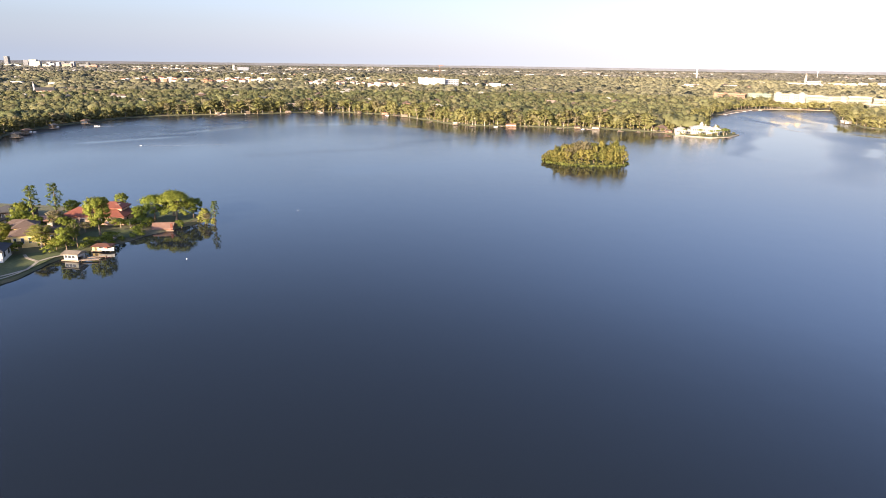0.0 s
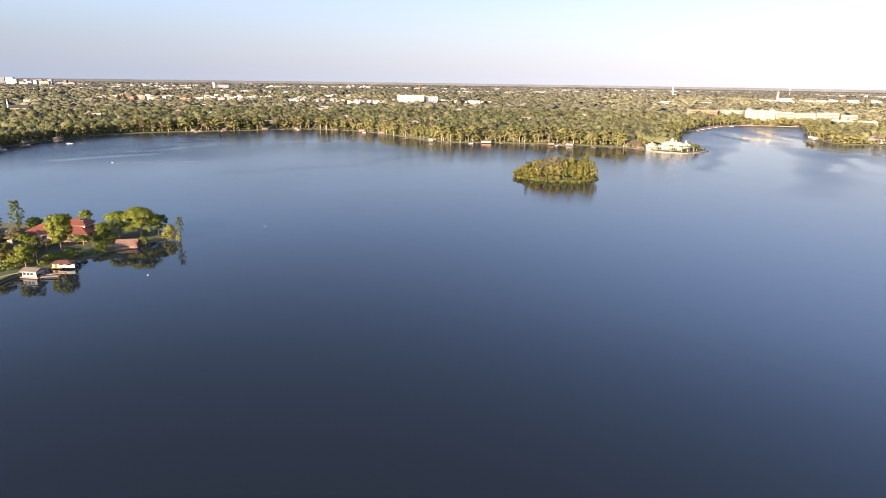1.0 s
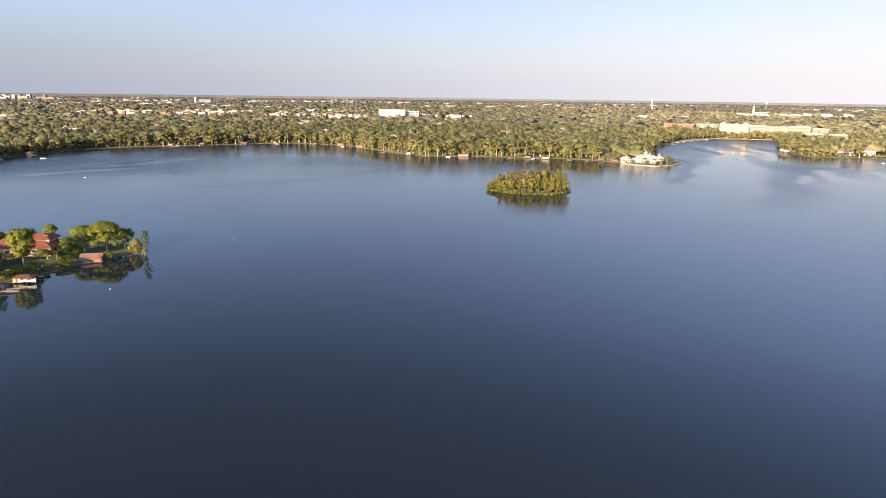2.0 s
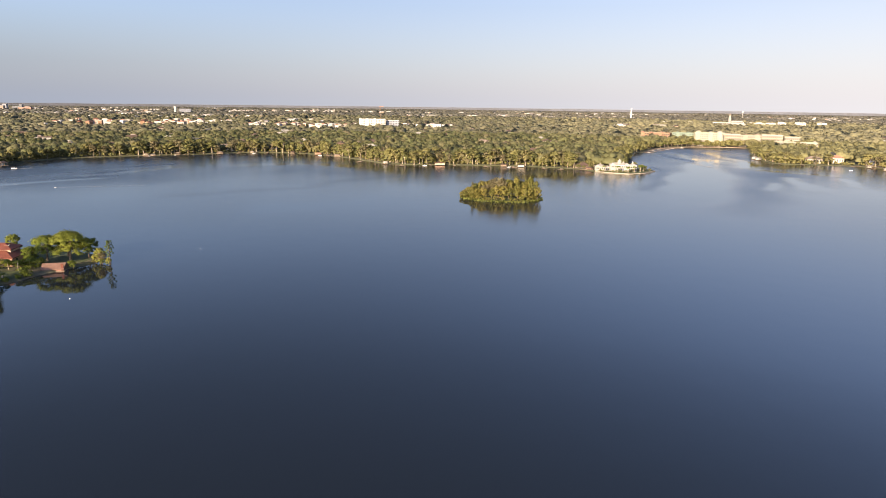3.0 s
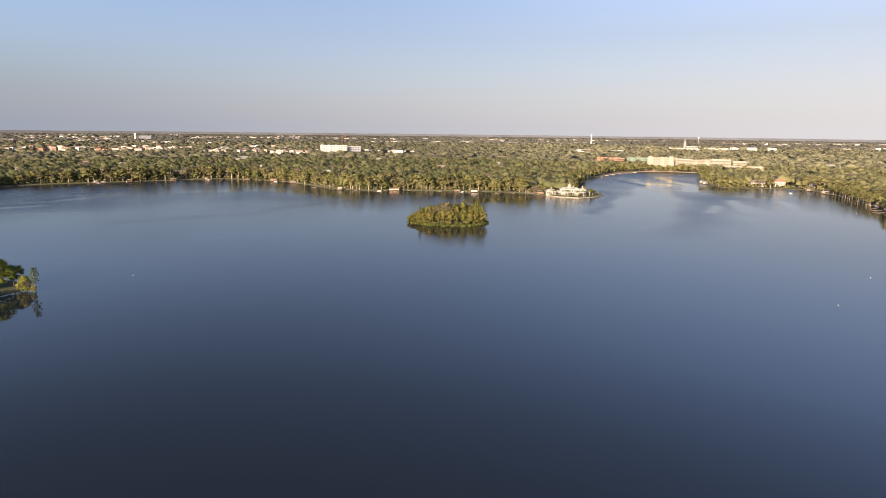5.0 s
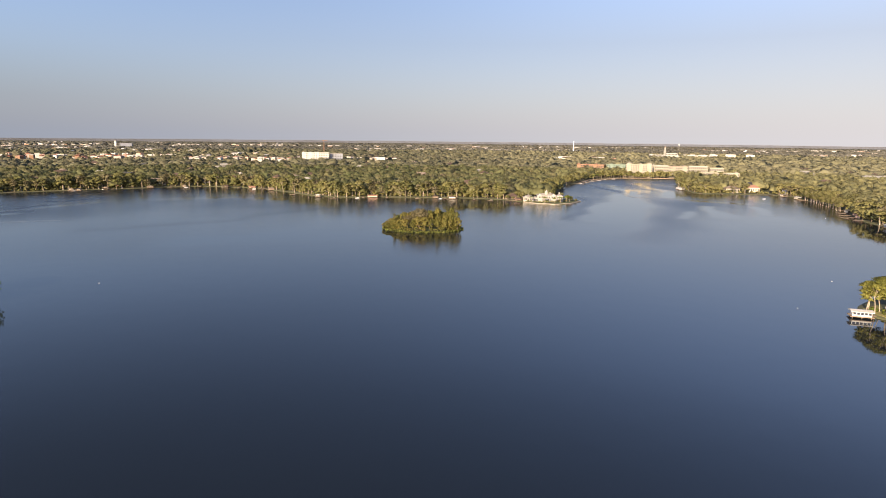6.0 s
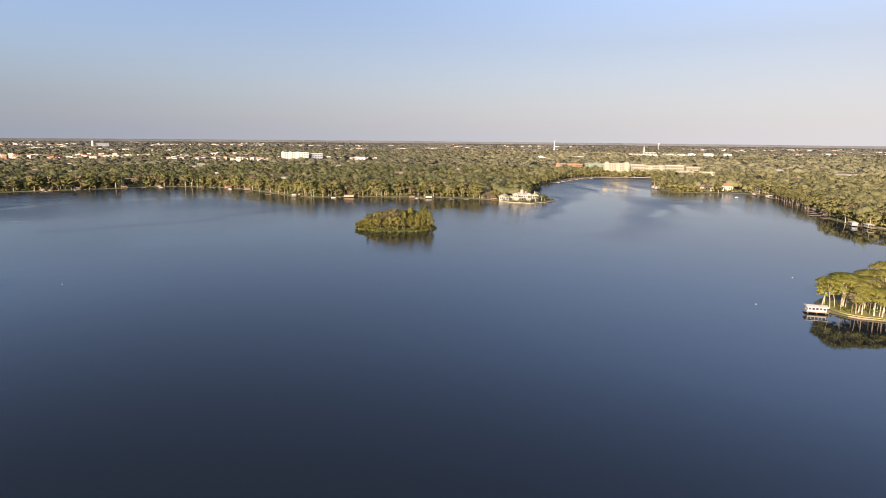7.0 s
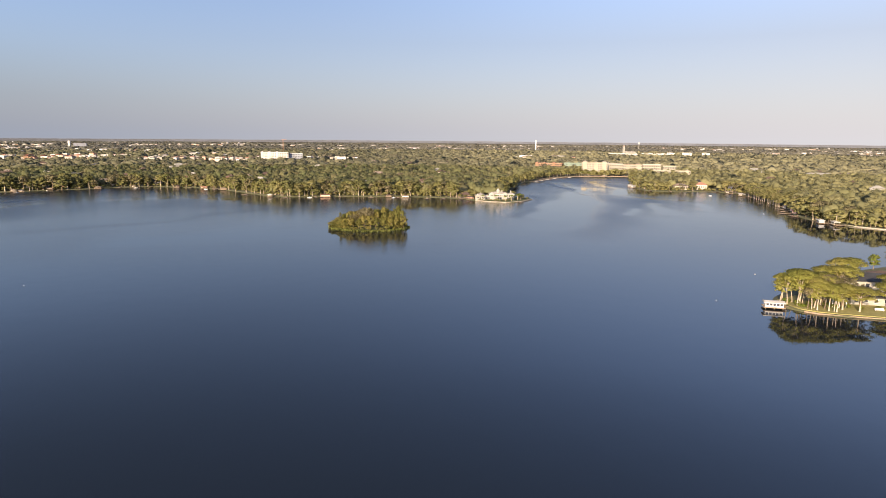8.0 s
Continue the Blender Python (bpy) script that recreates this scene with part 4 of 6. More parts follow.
for x, y, h, w in ((-113.0, 176.0, 4.2, 2.4), (-124.5, 187.5, 5.6, 3.0), (-117.8, 186.0, 5.0, 2.8), (-130.5, 184.6, 5.6, 2.6), (-134.5, 184.0, 6.6, 3.2)):
    plant("shade_tree", "fine", x, y, h, w, L, "young yellow-green garden tree beside a house")
for x, y, h, w in ((-120.5, 204.0, 5.0, 2.6), (-110.0, 203.6, 3.6, 2.2), (-129.5, 187.0, 5.5, 2.6), (-115.0, 195.0, 4.2, 2.4), (-122.0, 190.5, 5.0, 2.6)):
    plant("bare_tree", "fine", x, y, h, w, L)
for x, y in ((-104.6, 182.6), (-103.8, 187.4), (-102.0, 186.8), (-97.6, 193.4), (-106.2, 178.0), (-125.4, 176.6), (-118.6, 178.8), (-115.2, 181.4), (-110.5, 205.2), (-116.0, 203.6), (-119.4, 203.2), (-106.2, 204.6), (-99.2, 205.8), (-98.6, 203.2), (-98.4, 195.4), (-103.6, 185.6), (-87.6, 203.6), (-89.6, 206.4), (-113.0, 172.6), (-110.6, 178.4), (-105.4, 180.4), (-131.0, 177.4)):
    tall = rng.uniform(1.8, 3.4)
    plant("shrub", "fine", x, y, tall, tall * rng.uniform(0.7, 1.0), "shrubs on the left spit")
for u in range(9):
    k = np.argmin(np.hypot(outline[:, 0] + 101.4 - 0.62 * u, outline[:, 1] - 183.2 - 1.25 * u))
    q = outline[k] + inland[k] * rng.uniform(0.2, 1.4)
    plant("shrub", "fine", float(q[0]), float(q[1]), rng.uniform(1.0, 2.4), rng.uniform(0.9, 1.7), "shrubs on the left spit", "", 0.1)
for x, y, h in ((-103.0, 200.0, 4.2), (-100.8, 203.0, 3.6), (-106.8, 201.5, 4.0)):
    palm(x, y, h, "palms on the left spit")
# unseen oaks added off to the left so their shade falls on the lawn
for x, y in ((-150, 150), (-160, 190), (-146, 160), (-129, 116), (-135, 127), (-143, 136), (-127, 106), (-138, 112), (-152, 143), (-122, 130), (-126, 137), (-131, 143), (-121, 121), (-134, 135), (-138, 150), (-142, 170), (-136, 160)):
    if not in_lake(np.array([[x, y]]))[0]:
        plant("oak_tree", "mid", x, y, None, None, L)

# ---- right spit: cypress grove, house, boathouse ----
R = "cypresses on the right spit"
for x, y, h, w in ((204.6, 164.0, 10.0, 4.6), (207.5, 159.5, 12.4, 5.2), (205.0, 157.5, 11.6, 4.2), (210.0, 163.0, 11.6, 5.0), (209.0, 154.5, 10.6, 4.2), (207.6, 151.8, 9.6, 3.4), (210.5, 150.2, 9.4, 3.8),
                   (214.0, 157.5, 11.2, 4.8), (217.5, 162.5, 10.4, 4.6), (212.0, 148.6, 8.6, 3.6), (216.0, 150.6, 9.0, 4.2), (222.0, 165.0, 12.0, 4.8), (229.0, 166.0, 14.4, 5.0), (219.6, 147.6, 8.4, 4.6), (224.0, 160.5, 13.0, 4.6), (235.5, 168.5, 13.8, 4.6), (233.5, 151.0, 8.6, 4.2), (242.0, 158.5, 9.4, 4.2), (203.6, 160.4, 10.6, 3.6)):
    plant("flat_cypress", "fine", x, y, h * 1.05, w * (1.2 if x > 206 else 0.88), R)
for x, y, h, w in ((206.9, 162.1, 11.0, 2.8), (207.9, 160.5, 10.4, 2.6), (210.0, 160.9, 11.2, 3.0), (206.6, 153.0, 9.6, 2.6), (208.3, 152.5, 9.8, 2.8), (211.8, 149.4, 9.0, 3.0), (204.7, 164.6, 10.6, 2.8)):
    plant("flat_cypress", "fine", x, y, h, w, R, "slim cypress in a close stand of pale trunks")
for x, y in ((204.0, 161.5), (205.2, 157.0), (206.0, 155.4), (209.6, 157.5), (212.5, 154.0), (215.0, 153.0), (219.0, 151.5), (213.6, 160.5), (222.0, 149.5), (228.0, 148.8), (206.4, 159.4), (236.0, 143.0)):
    plant("shrub", "fine", x, y, rng.uniform(1.2, 2.4), rng.uniform(1.1, 1.9), "shrubs under the cypresses")
plant("bare_tree", "fine", 213.5, 156.0, 12.6, 5.0, R, "leafless brown-grey cypress among greener ones")
plant("bare_tree", "fine", 220.0, 155.0, 11.6, 5.0, R, "leafless brown-grey cypress among greener ones")
plant("bare_tree", "fine", 227.0, 154.5, 8.0, 3.0, R)
for x, y, h, w in ((208.6, 155.2, 10.5, 2.6), (211.0, 152.4, 9.6, 2.6), (206.0, 154.0, 8.6, 2.2), (238.0, 146.5, 9.5, 3.4), (225.5, 163.0, 12.4, 3.6)):
    plant("bare_tree", "fine", x, y, h, w, R, "thin half-bare cypress with pale trunk")
plant("cypress_tree", "fine", 203.2, 163.2, 10.5, 2.6, R)
plant("shade_tree", "fine", 234.0, 147.0, 9.0, 3.6, R)
plant("shade_tree", "fine", 282.0, 204.0, 8.0, 2.6, R, "slender olive tree beyond a villa")
plant("bare_tree", "fine", 296.0, 209.0, 9.0, 2.8, R, "slender feathery tree beyond a villa")
plant("oak_tree", "fine", 250.0, 158.0, 9.0, 4.5, R)
for x, y in ((262, 170), (270, 150), (255, 142), (278, 180), (285, 160), (262, 128), (300, 190)):
    plant("oak_tree", "mid", x, y, None, None, R)
house(251, 177, -24, 22, 13, 3.6, 2.0, STONE, DARK_ROOF, "pale stone villa with broad charcoal hip roof", cols=6)
house(231.5, 157, -24, 12, 7, 2.8, 1.6, STONE, DARK_ROOF, "low stone garden pavilion with dark roof", cols=4)
house(268, 187, -20, 7, 5, 2.6, 1.0, CREAM, BROWN_ROOF, "cream house beyond a charcoal-roofed villa", cols=3)
pergola = thing("pergola", pose(216.5, 154.5, 0.7, 0, 0, -24), "white-painted open garden pergola under cypresses", "pergola")
piles(pergola, [(sx, sy) for sx in (-3, -1, 1, 3) for sy in (-1.3, 1.3)], -0.2, 2.8, 0.13, "post", WHITE)
for k in range(7):
    part("beam", Shape().box(-3.3 + 1.1 * k - 0.1, -3.3 + 1.1 * k + 0.1, -1.7, 1.7, 2.8, 3.0).mesh("beam", WHITE), WHITE, pergola)
lawn_patch("lawn", [(203.9, 153.4), (206.6, 150.0), (211.3, 146.5), (217.3, 143.5), (223.3, 140.4), (236.3, 134.2), (244, 130), (246, 150), (232, 166), (215, 170), (204.4, 166), (203.0, 163), (202.8, 158.5), (203.2, 155.6)], 0.76, "sunlit olive lawn strewn with needles under cypresses", SUNLIT_LAWN)
right_bh = boathouse(197.0, 158.6, -27, 5.4, 3.0, 1.55, WHITE, PALE_ROOF, "white boathouse with flat pale roof at the water", False, 0.35, True)
for k in range(5):
    part("window", pane, GLASS, right_bh).location = (-2.1 + 1.05 * k, -1.52, 1.55)
dock(200.2, 158.0, 203.4, 159.2, 1.6)
tagged(part("seawall", Shape().ribbon([(203.6, 152.6), (206.2, 149.4), (211.0, 145.9), (217, 142.9), (223, 139.8), (236, 133.6), (250, 126)], 0.3, 0.45, 0.8).mesh("seawall", PLANK), PLANK), "low weathered timber sea wall along the lawn", "sea wall", "", "structure")
bench = thing("garden_bench", pose(226.8, 147.2, 0.76, 0, 0, -26) @ Matrix.Diagonal((0.6, 0.6, 0.7, 1)), "long white garden bench on the lawn", "bench")
part("seat", Shape().box(-2.2, 2.2, -0.5, 0.5, 0.4, 0.55).mesh("seat", WHITE), WHITE, bench)
part("backrest", Shape().box(-2.2, 2.2, 0.42, 0.55, 0.55, 1.2).mesh("backrest", WHITE), WHITE, bench)
for sx in (-1.9, 1.9):
    part("leg", Shape().box(sx - 0.1, sx + 0.1, -0.45, 0.45, -0.05, 0.4).mesh("leg", WHITE), WHITE, bench)

# ---- island ----
def island():
    n = 56
    rim = []
    for k in range(n):
        q = 2 * math.pi * k / n
        w = 1 + 0.10 * noise.noise((math.cos(q) * 2, math.sin(q) * 2, 3)) + 0.05 * math.sin(3 * q)
        rim.append((81.6 + 22.4 * w * math.cos(q), 363.5 - 0.12 * 25 * math.cos(q) + 14.8 * w * math.sin(q)))
    s = Shape()
    c = Vector((81.6, 364))
    for scale, z in ((1.08, -0.5), (1.0, 0.06), (0.94, 0.35), (0.5, 0.8)):
        s.v += [(c.x + (x - c.x) * scale, c.y + (y - c.y) * scale, z) for x, y in rim]
    for r in range(3):
        s.f += [(r * n + k, r * n + (k + 1) % n, (r + 1) * n + (k + 1) % n, (r + 1) * n + k) for k in range(n)]
    s.f.append(tuple(3 * n + k for k in range(n)))
    tagged(part("island_ground", s.mesh("island_ground", LAWN), LAWN), "small low island of grass and reeds in the lake", "island", "", "structure")
    reeds = []
    for x, y in rim:
        for _ in range(9):
            u = rng.uniform(0.84, 1.05)
            reeds.append((c.x + (x - c.x) * u + rng.uniform(-1, 1), c.y + (y - c.y) * u + rng.uniform(-1, 1), 0.25, 0.9, 0.9, 0.45))
    tagged(part("reed_bed", leaf_mesh("reed_bed", reeds, 10, 0.7, REED, rng, 0.3), REED), "yellow-green reeds fringing the island", "reeds", "", "stuff")
    # the crowns' outline along the island, from its low western end to the steep eastern one
    along = [-22.5, -20.5, -16.5, -13.0, -9.5, -6.5, -3.5, -0.5, 1.5, 4.5, 8.0, 11.0, 14.0, 17.0, 19.5, 21.0]
    crest = [3.6, 5.0, 7.4, 10.2, 12.2, 13.2, 14.2, 13.8, 11.2, 12.8, 14.0, 13.6, 13.0, 13.8, 13.6, 12.6]
    for row, y in enumerate((357.5, 361.5, 366.5, 371.5, 375.5)):
        x = -23.0 + 1.2 * (row % 2)
        while x < 19.0:
            half = 1 - (x / 25.5) ** 2 if x < 0 else 1 - (x / 22.0) ** 4
            if abs(y - 366) < 13.5 * math.sqrt(max(0.0, half)) + 1.0:
                tall = float(np.interp(x, along, crest)) * (0.70, 0.9, 1.0, 0.98, 0.9)[row] * rng.uniform(0.86, 1.08)
                bare = row > 0 and -12 < x < 3 and rng.random() < 0.6
                sort = "bare_tree" if bare else "thicket_tree" if rng.random() < 0.45 else "shade_tree"
                plant(sort, "isle", 82.6 + x + rng.uniform(-0.6, 0.6), y - 0.12 * x + rng.uniform(-0.8, 0.8), tall, (3.4 if bare else 2.9) * rng.uniform(0.8, 1.2), "trees on the island", "", 0.5)
            x += rng.uniform(3.0, 4.6)
    for k in range(44):
        q = 2 * math.pi * k / 44
        plant("shrub", "isle", 81.8 + 20.2 * math.cos(q) + rng.uniform(-1, 1), 365 - 2.7 * math.cos(q) + 13.0 * math.sin(q), rng.uniform(1.8, 3.4), rng.uniform(1.5, 2.4), "shrubs on the island", "", 0.3)


island()
plant("pine_tree", "isle", 64.5, 366.0, 9.0, 1.6, "trees on the island", "slim upright tree at the island's end", 0.4)

# ---- mansion on its point ----
def mansion():
    t = thing("mansion", pose(206.5, 521, 0.7, 0, 0, -14), "long white lakeside mansion with pale hipped and gabled roofs", "mansion")
    pane = Shape().box(-0.42, 0.42, -0.05, 0.05, -0.7, 0.7).mesh("window", GLASS)
    wide = Shape().box(-0.75, 0.75, -0.05, 0.05, -1.0, 1.0).mesh("window", GLASS)
    # west wing, link, main house, east bay: x0, x1, y0, y1, height, roof height
    for x0, x1, y0, y1, h, rh in ((-17.5, -8.5, -3.0, 6.0, 3.4, 2.0), (-8.5, -5.5, -1.0, 5.0, 3.0, 1.2), (-5.5, 11.5, -3.5, 6.5, 5.3, 1.7), (11.5, 16.5, -4.5, 5.0, 5.0, 1.5)):
        part("wall", Shape().box(x0 + 0.02, x1 - 0.02, y0, y1, -0.5, h).mesh("wall", STONE), STONE, t)
        part("roof", Shape().hip(x0, x1, y0, y1, h + 0.02, h + rh, 0.45, 0.2).mesh("roof", SHELL_ROOF), SHELL_ROOF, t)
        part("cornice", Shape().box(x0 - 0.1, x1 + 0.1, y0 - 0.1, y0 - 0.003, h - 0.45, h - 0.2).mesh("cornice", WHITE), WHITE, t)
        n = max(2, round((x1 - x0) / 1.9))
        for k in range(n):
            x = x0 + (k + 0.5) * (x1 - x0) / n
            if h > 4:
                part("window", pane, GLASS, t).location = (x, y0, h - 1.35)
            part("window", wide if h > 4 else pane, GLASS, t).location = (x, y0, 1.25)
    for gx, gy, h, half in ((-15.3, -3.6, 3.4, 1.7), (-10.6, -3.6, 3.4, 1.7), (-3.0, -4.2, 5.3, 1.9), (8.6, -4.2, 5.3, 1.9)):
        wing = part("gable_wing", Shape().box(gx - half, gx + half, gy - 0.5, gy + 3, -0.5, h).mesh("gable_wing", STONE), STONE, t)
        part("roof", Shape().hip(gx - half, gx + half, gy - 0.5, gy + 5, h + 0.03, h + 1.7, 0.3, 0.18, True).mesh("roof", SHELL_ROOF), SHELL_ROOF, wing)
        part("gable", Shape().add([(gx - half, gy - 0.52, h), (gx + half, gy - 0.52, h), (gx, gy - 0.52, h + 1.5), (gx - half, gy - 0.3, h), (gx + half, gy - 0.3, h), (gx, gy - 0.3, h + 1.5)], [(0, 1, 2), (5, 4, 3), (0, 3, 4, 1), (1, 4, 5, 2), (2, 5, 3, 0)]).mesh("gable", STONE), STONE, wing)
        for dx in (-0.7, 0.7):
            part("window", pane, GLASS, wing).location = (gx + dx, gy - 0.52, h - 1.4)
    tower = part("turret", Shape().tube([(2.6, 0, 5), (2.6, 0, 8.0)], [1.5, 1.5], 8).mesh("turret", STONE), STONE, t)
    part("roof", Shape().tube([(2.6, 0, 8.0), (2.6, 0, 8.05), (2.6, 0, 10.2)], [1.5, 1.85, 0.06], 8).mesh("roof", SHELL_ROOF), SHELL_ROOF, tower)
    part("porch_roof", Shape().box(-0.9, 6.6, -5.6, -3.52, 2.7, 2.95).mesh("porch_roof", SHELL_ROOF), SHELL_ROOF, t)
    column = Shape().tube([(0, 0, -0.2), (0, 0, 2.7)], [0.17, 0.15], 8).mesh("column", WHITE, True)
    for k in range(6):
        part("column", column, WHITE, t).location = (-0.6 + 1.4 * k, -5.4, 0)
    for x in (-13.0, 6.0, 13.8):
        part("chimney", Shape().box(x - 0.45, x + 0.45, 2.0, 2.9, 3.0, 8.0 if x > 0 else 6.2).mesh("chimney", STONE), STONE, t)

mansion()
M = "planting round the mansion"
for k in range(16):
    u = k / 15
    plant("shrub", "mid", 191 + 40 * u + rng.uniform(-1, 1), 513.5 - 9.5 * math.sin(math.pi * min(1, u * 1.15)) + 6 * u, rng.uniform(1.4, 3.2), rng.uniform(1.4, 2.2), M)
for x, y, h in ((193, 512, 6.5), (203, 506.5, 6.8), (211, 504, 6.0), (217, 506, 6.6), (224, 511, 7.0), (229, 517, 6.0)):
    palm(x, y, h, "palms by the mansion")
for x, y, h, w in ((229, 521, 6.5, 2.6), (233, 524, 5.0, 2.4), (226, 531, 8, 3.2), (232, 532, 5, 2.4), (220, 540, 9.5, 4.2), (224, 549, 10, 4.4), (214, 545, 11, 5), (236, 520, 2.6, 1.8), (217, 556, 12, 5), (208, 552, 13, 5.5), (222, 566, 12, 5)):
    plant("shade_tree", "mid", x, y, h, w, M)
lawn_patch("lawn", [(190.5, 521), (198.5, 508.8), (210, 500.8), (223, 505.8), (240, 525), (238, 536), (226, 545), (200, 538)], 0.76, "sunlit mown lawn round the white mansion")
tagged(part("seawall", Shape().ribbon([(188.6, 520), (197, 507.4), (210, 498.4), (224.4, 503.4), (242, 524)], 0.9, 0.72, 1.3).mesh("seawall", SAND), SAND), "low sandy sea wall round the point", "sea wall", "", "structure")
dock(221, 503, 224, 497.5, 2.4)
house(184, 545.0, -10, 12, 8, 2.6, 2.4, TAN_ROOF, BROWN_ROOF, "brown-roofed lakeside house among trees", cols=4)
for x, y, h, w in ((174, 544, 9, 3.6), (178.5, 537.5, 5, 2.6), (183.5, 537.0, 3.4, 2.2), (188.5, 536.5, 4.2, 2.4), (193, 540, 8, 3.4), (191, 548, 9, 3.8)):
    plant("shade_tree", "mid", x, y, h, w, M)
boathouse(186, 530.5, -35, 6, 4, 1.8, PINK, BROWN_ROOF, "pinkish boathouse with brown roof", True, 0.8)
dock(178, 537.5, 186, 528, 1.8)

# ---- far shore: cypress row, boathouses, lakeside houses ----
FAR_BOATHOUSES = [
    (-231, 651, 6, 5, CREAM, TAN_ROOF), (-223, 648, 6, 5, CREAM, DARK_ROOF), (-205, 667, 7, 5, PLANK, TAN_ROOF), (-184, 679, 6, 4, PLANK, TAN_ROOF),
    (-166, 681, 8, 5, PLANK, TAN_ROOF), (-136, 695, 5, 4, CREAM, TAN_ROOF), (-92, 690, 6, 5, PLANK, BROWN_ROOF), (-63, 675, 9, 5, PINK, TERRACOTTA), (-41, 654, 8, 5, PLANK, TAN_ROOF),
]
NEAR_BOATHOUSES = [(9.5, 576, 5, 4, CREAM, PALE_ROOF), (59, 569.5, 12, 6, PINK, ROSE_ROOF), (116, 559, 6, 5, PLANK, BROWN_ROOF), (131, 554, 8, 5, CREAM, BROWN_ROOF)]
for x, y, w, d, wall, roof in FAR_BOATHOUSES + NEAR_BOATHOUSES:
    tint = {WHITE.name: "white", CREAM.name: "cream", PINK.name: "pinkish", PLANK.name: "weathered"}[wall.name]
    boathouse(x, y, rng.uniform(-12, 12), w * 0.7, d * 0.75, 1.5, wall, roof, tint + " boathouse on posts before a wooded shore", rng.random() < 0.75, 0.7)
for x, y, n, a in ((-228, 644, 8, -60), (-199, 672, 8, -80), (-150, 698, 9, -85), (-120, 704, 8, -95), (-77, 688, 8, -100), (-48, 668, 8, -110), (-12, 606, 9, -110), (24, 569, 9, -90), (50, 571, 8, -85), (72, 570, 8, -90), (100, 563, 9, -95), (124, 558, 9, -90), (150, 548, 10, -100), (165, 542, 9, -110)):
    q = radians(a)
    dock(x, y, x + n * math.cos(q), y + n * math.sin(q), 1.8, head=5.0 if n > 8 else 0.0)
for x, y, turn, w, d, h, wall, roof, label in (
    (-171, 719, 0, 22, 10, 5.0, CREAM, TAN_ROOF, "cream lakeside house with long tan roof"),
    (-211, 708, 10, 16, 9, 5.0, PINK, BROWN_ROOF, "pinkish house half hidden by shore trees"),
    (-40, 690, 0, 13, 8, 8.0, PINK, TERRACOTTA, "tall terracotta-coloured lakeside house"),
    (-88, 712, 0, 8, 8, 8.5, ORANGE, TERRACOTTA, "narrow orange lakeside house"),
    (-120, 722, 0, 12, 8, 4.0, CREAM, DARK_ROOF, "cream lakeside house with dark roof"),
    (10, 606, 0, 14, 9, 4.5, CREAM, BROWN_ROOF, "cream lakeside house with brown roof"),
    (64, 600, 0, 12, 8, 4.0, CREAM, TAN_ROOF, "cream lakeside house with tan roof"),
    (104, 592, 0, 15, 9, 5.0, PINK, BROWN_ROOF, "pinkish lakeside house with brown roof"),
    (138, 586, 0, 12, 8, 4.0, CREAM, DARK_ROOF, "cream lakeside house with dark roof"),
    (-318, 652, 40, 12, 9, 5.0, PINK, BROWN_ROOF, "pinkish house in the shade of shore trees"),
    (-332, 552, 70, 15, 9, 5.0, WHITE, BROWN_ROOF, "white house in the shade of shore trees"),
    (-338, 470, 80, 15, 9, 5.0, CREAM, TERRACOTTA, "cream house in the shade of shore trees"),
):
    house(x, y, turn, w, d, h, 2.6, wall, roof, label, cols=4, side=1)
for x, y, turn, n in ((-206, 662, -70, 4), (-133, 690, 20, 4), (-226, 645, 40, 4), (45, 563, 10, 4), (120, 553, 30, 4), (-60, 667, -30, 4), (-310, 505, 60, 7), (-306, 470, 60, 7)):
    boat(x, y, turn, n)
for x, y, w, d, wall, roof in ((-304, 540, 6, 4, WHITE, BROWN_ROOF), (-307, 500, 6, 4, PLANK, DARK_ROOF), (-304, 462, 6, 4, PLANK, BROWN_ROOF), (-297, 440, 6, 4, CREAM, DARK_ROOF)):
    boathouse(x, y, 75, w, d, 2.5, wall, roof, "boathouse on posts in the shade of the shore", True, 1.2)

HOUSE_SPOTS = [(440, 596, 9), (465, 595, 9), (206, 520, 24), (226, 518, 16), (186, 534, 10)]
OPEN = [(464, 594, 15), (440, 600, 11), (205, 560, 8), (-171, 700, 12), (-40, 672, 8)]


def shore_row(section, gap, sorts, deep, group, tier="coarse", tall=(13.0, 17.0), rows=2):
    """Trees standing along a stretch of shore, a few rows deep."""
    ids = [k for k, name in enumerate(outline_of) if name == section]
    for row in range(rows):
        run = rng.uniform(0, gap)
        for a, b in zip(ids[:-1], ids[1:]):
            step = float(np.linalg.norm(outline[b] - outline[a]))
            run += step
            while run > gap:
                run -= gap * rng.uniform(0.7, 1.3)
                off = 1.0 + row * deep + rng.uniform(0, deep)
                p = outline[b] + inland[b] * off + rng.uniform(-1.5, 1.5, 2)
                if any(math.hypot(p[0] - a, p[1] - b) < c for a, b, c in OPEN):
                    continue
                sort = sorts[int(rng.integers(0, len(sorts)))]
                h = rng.uniform(*tall) * {"oak_tree": 0.72, "thicket_tree": 0.62}.get(sort, 1.0)
                plant(sort, tier, float(p[0]), float(p[1]), h, h * rng.uniform(0.30, 0.44) * {"oak_tree": 1.3, "thicket_tree": 1.4}.get(sort, 1.0), group)


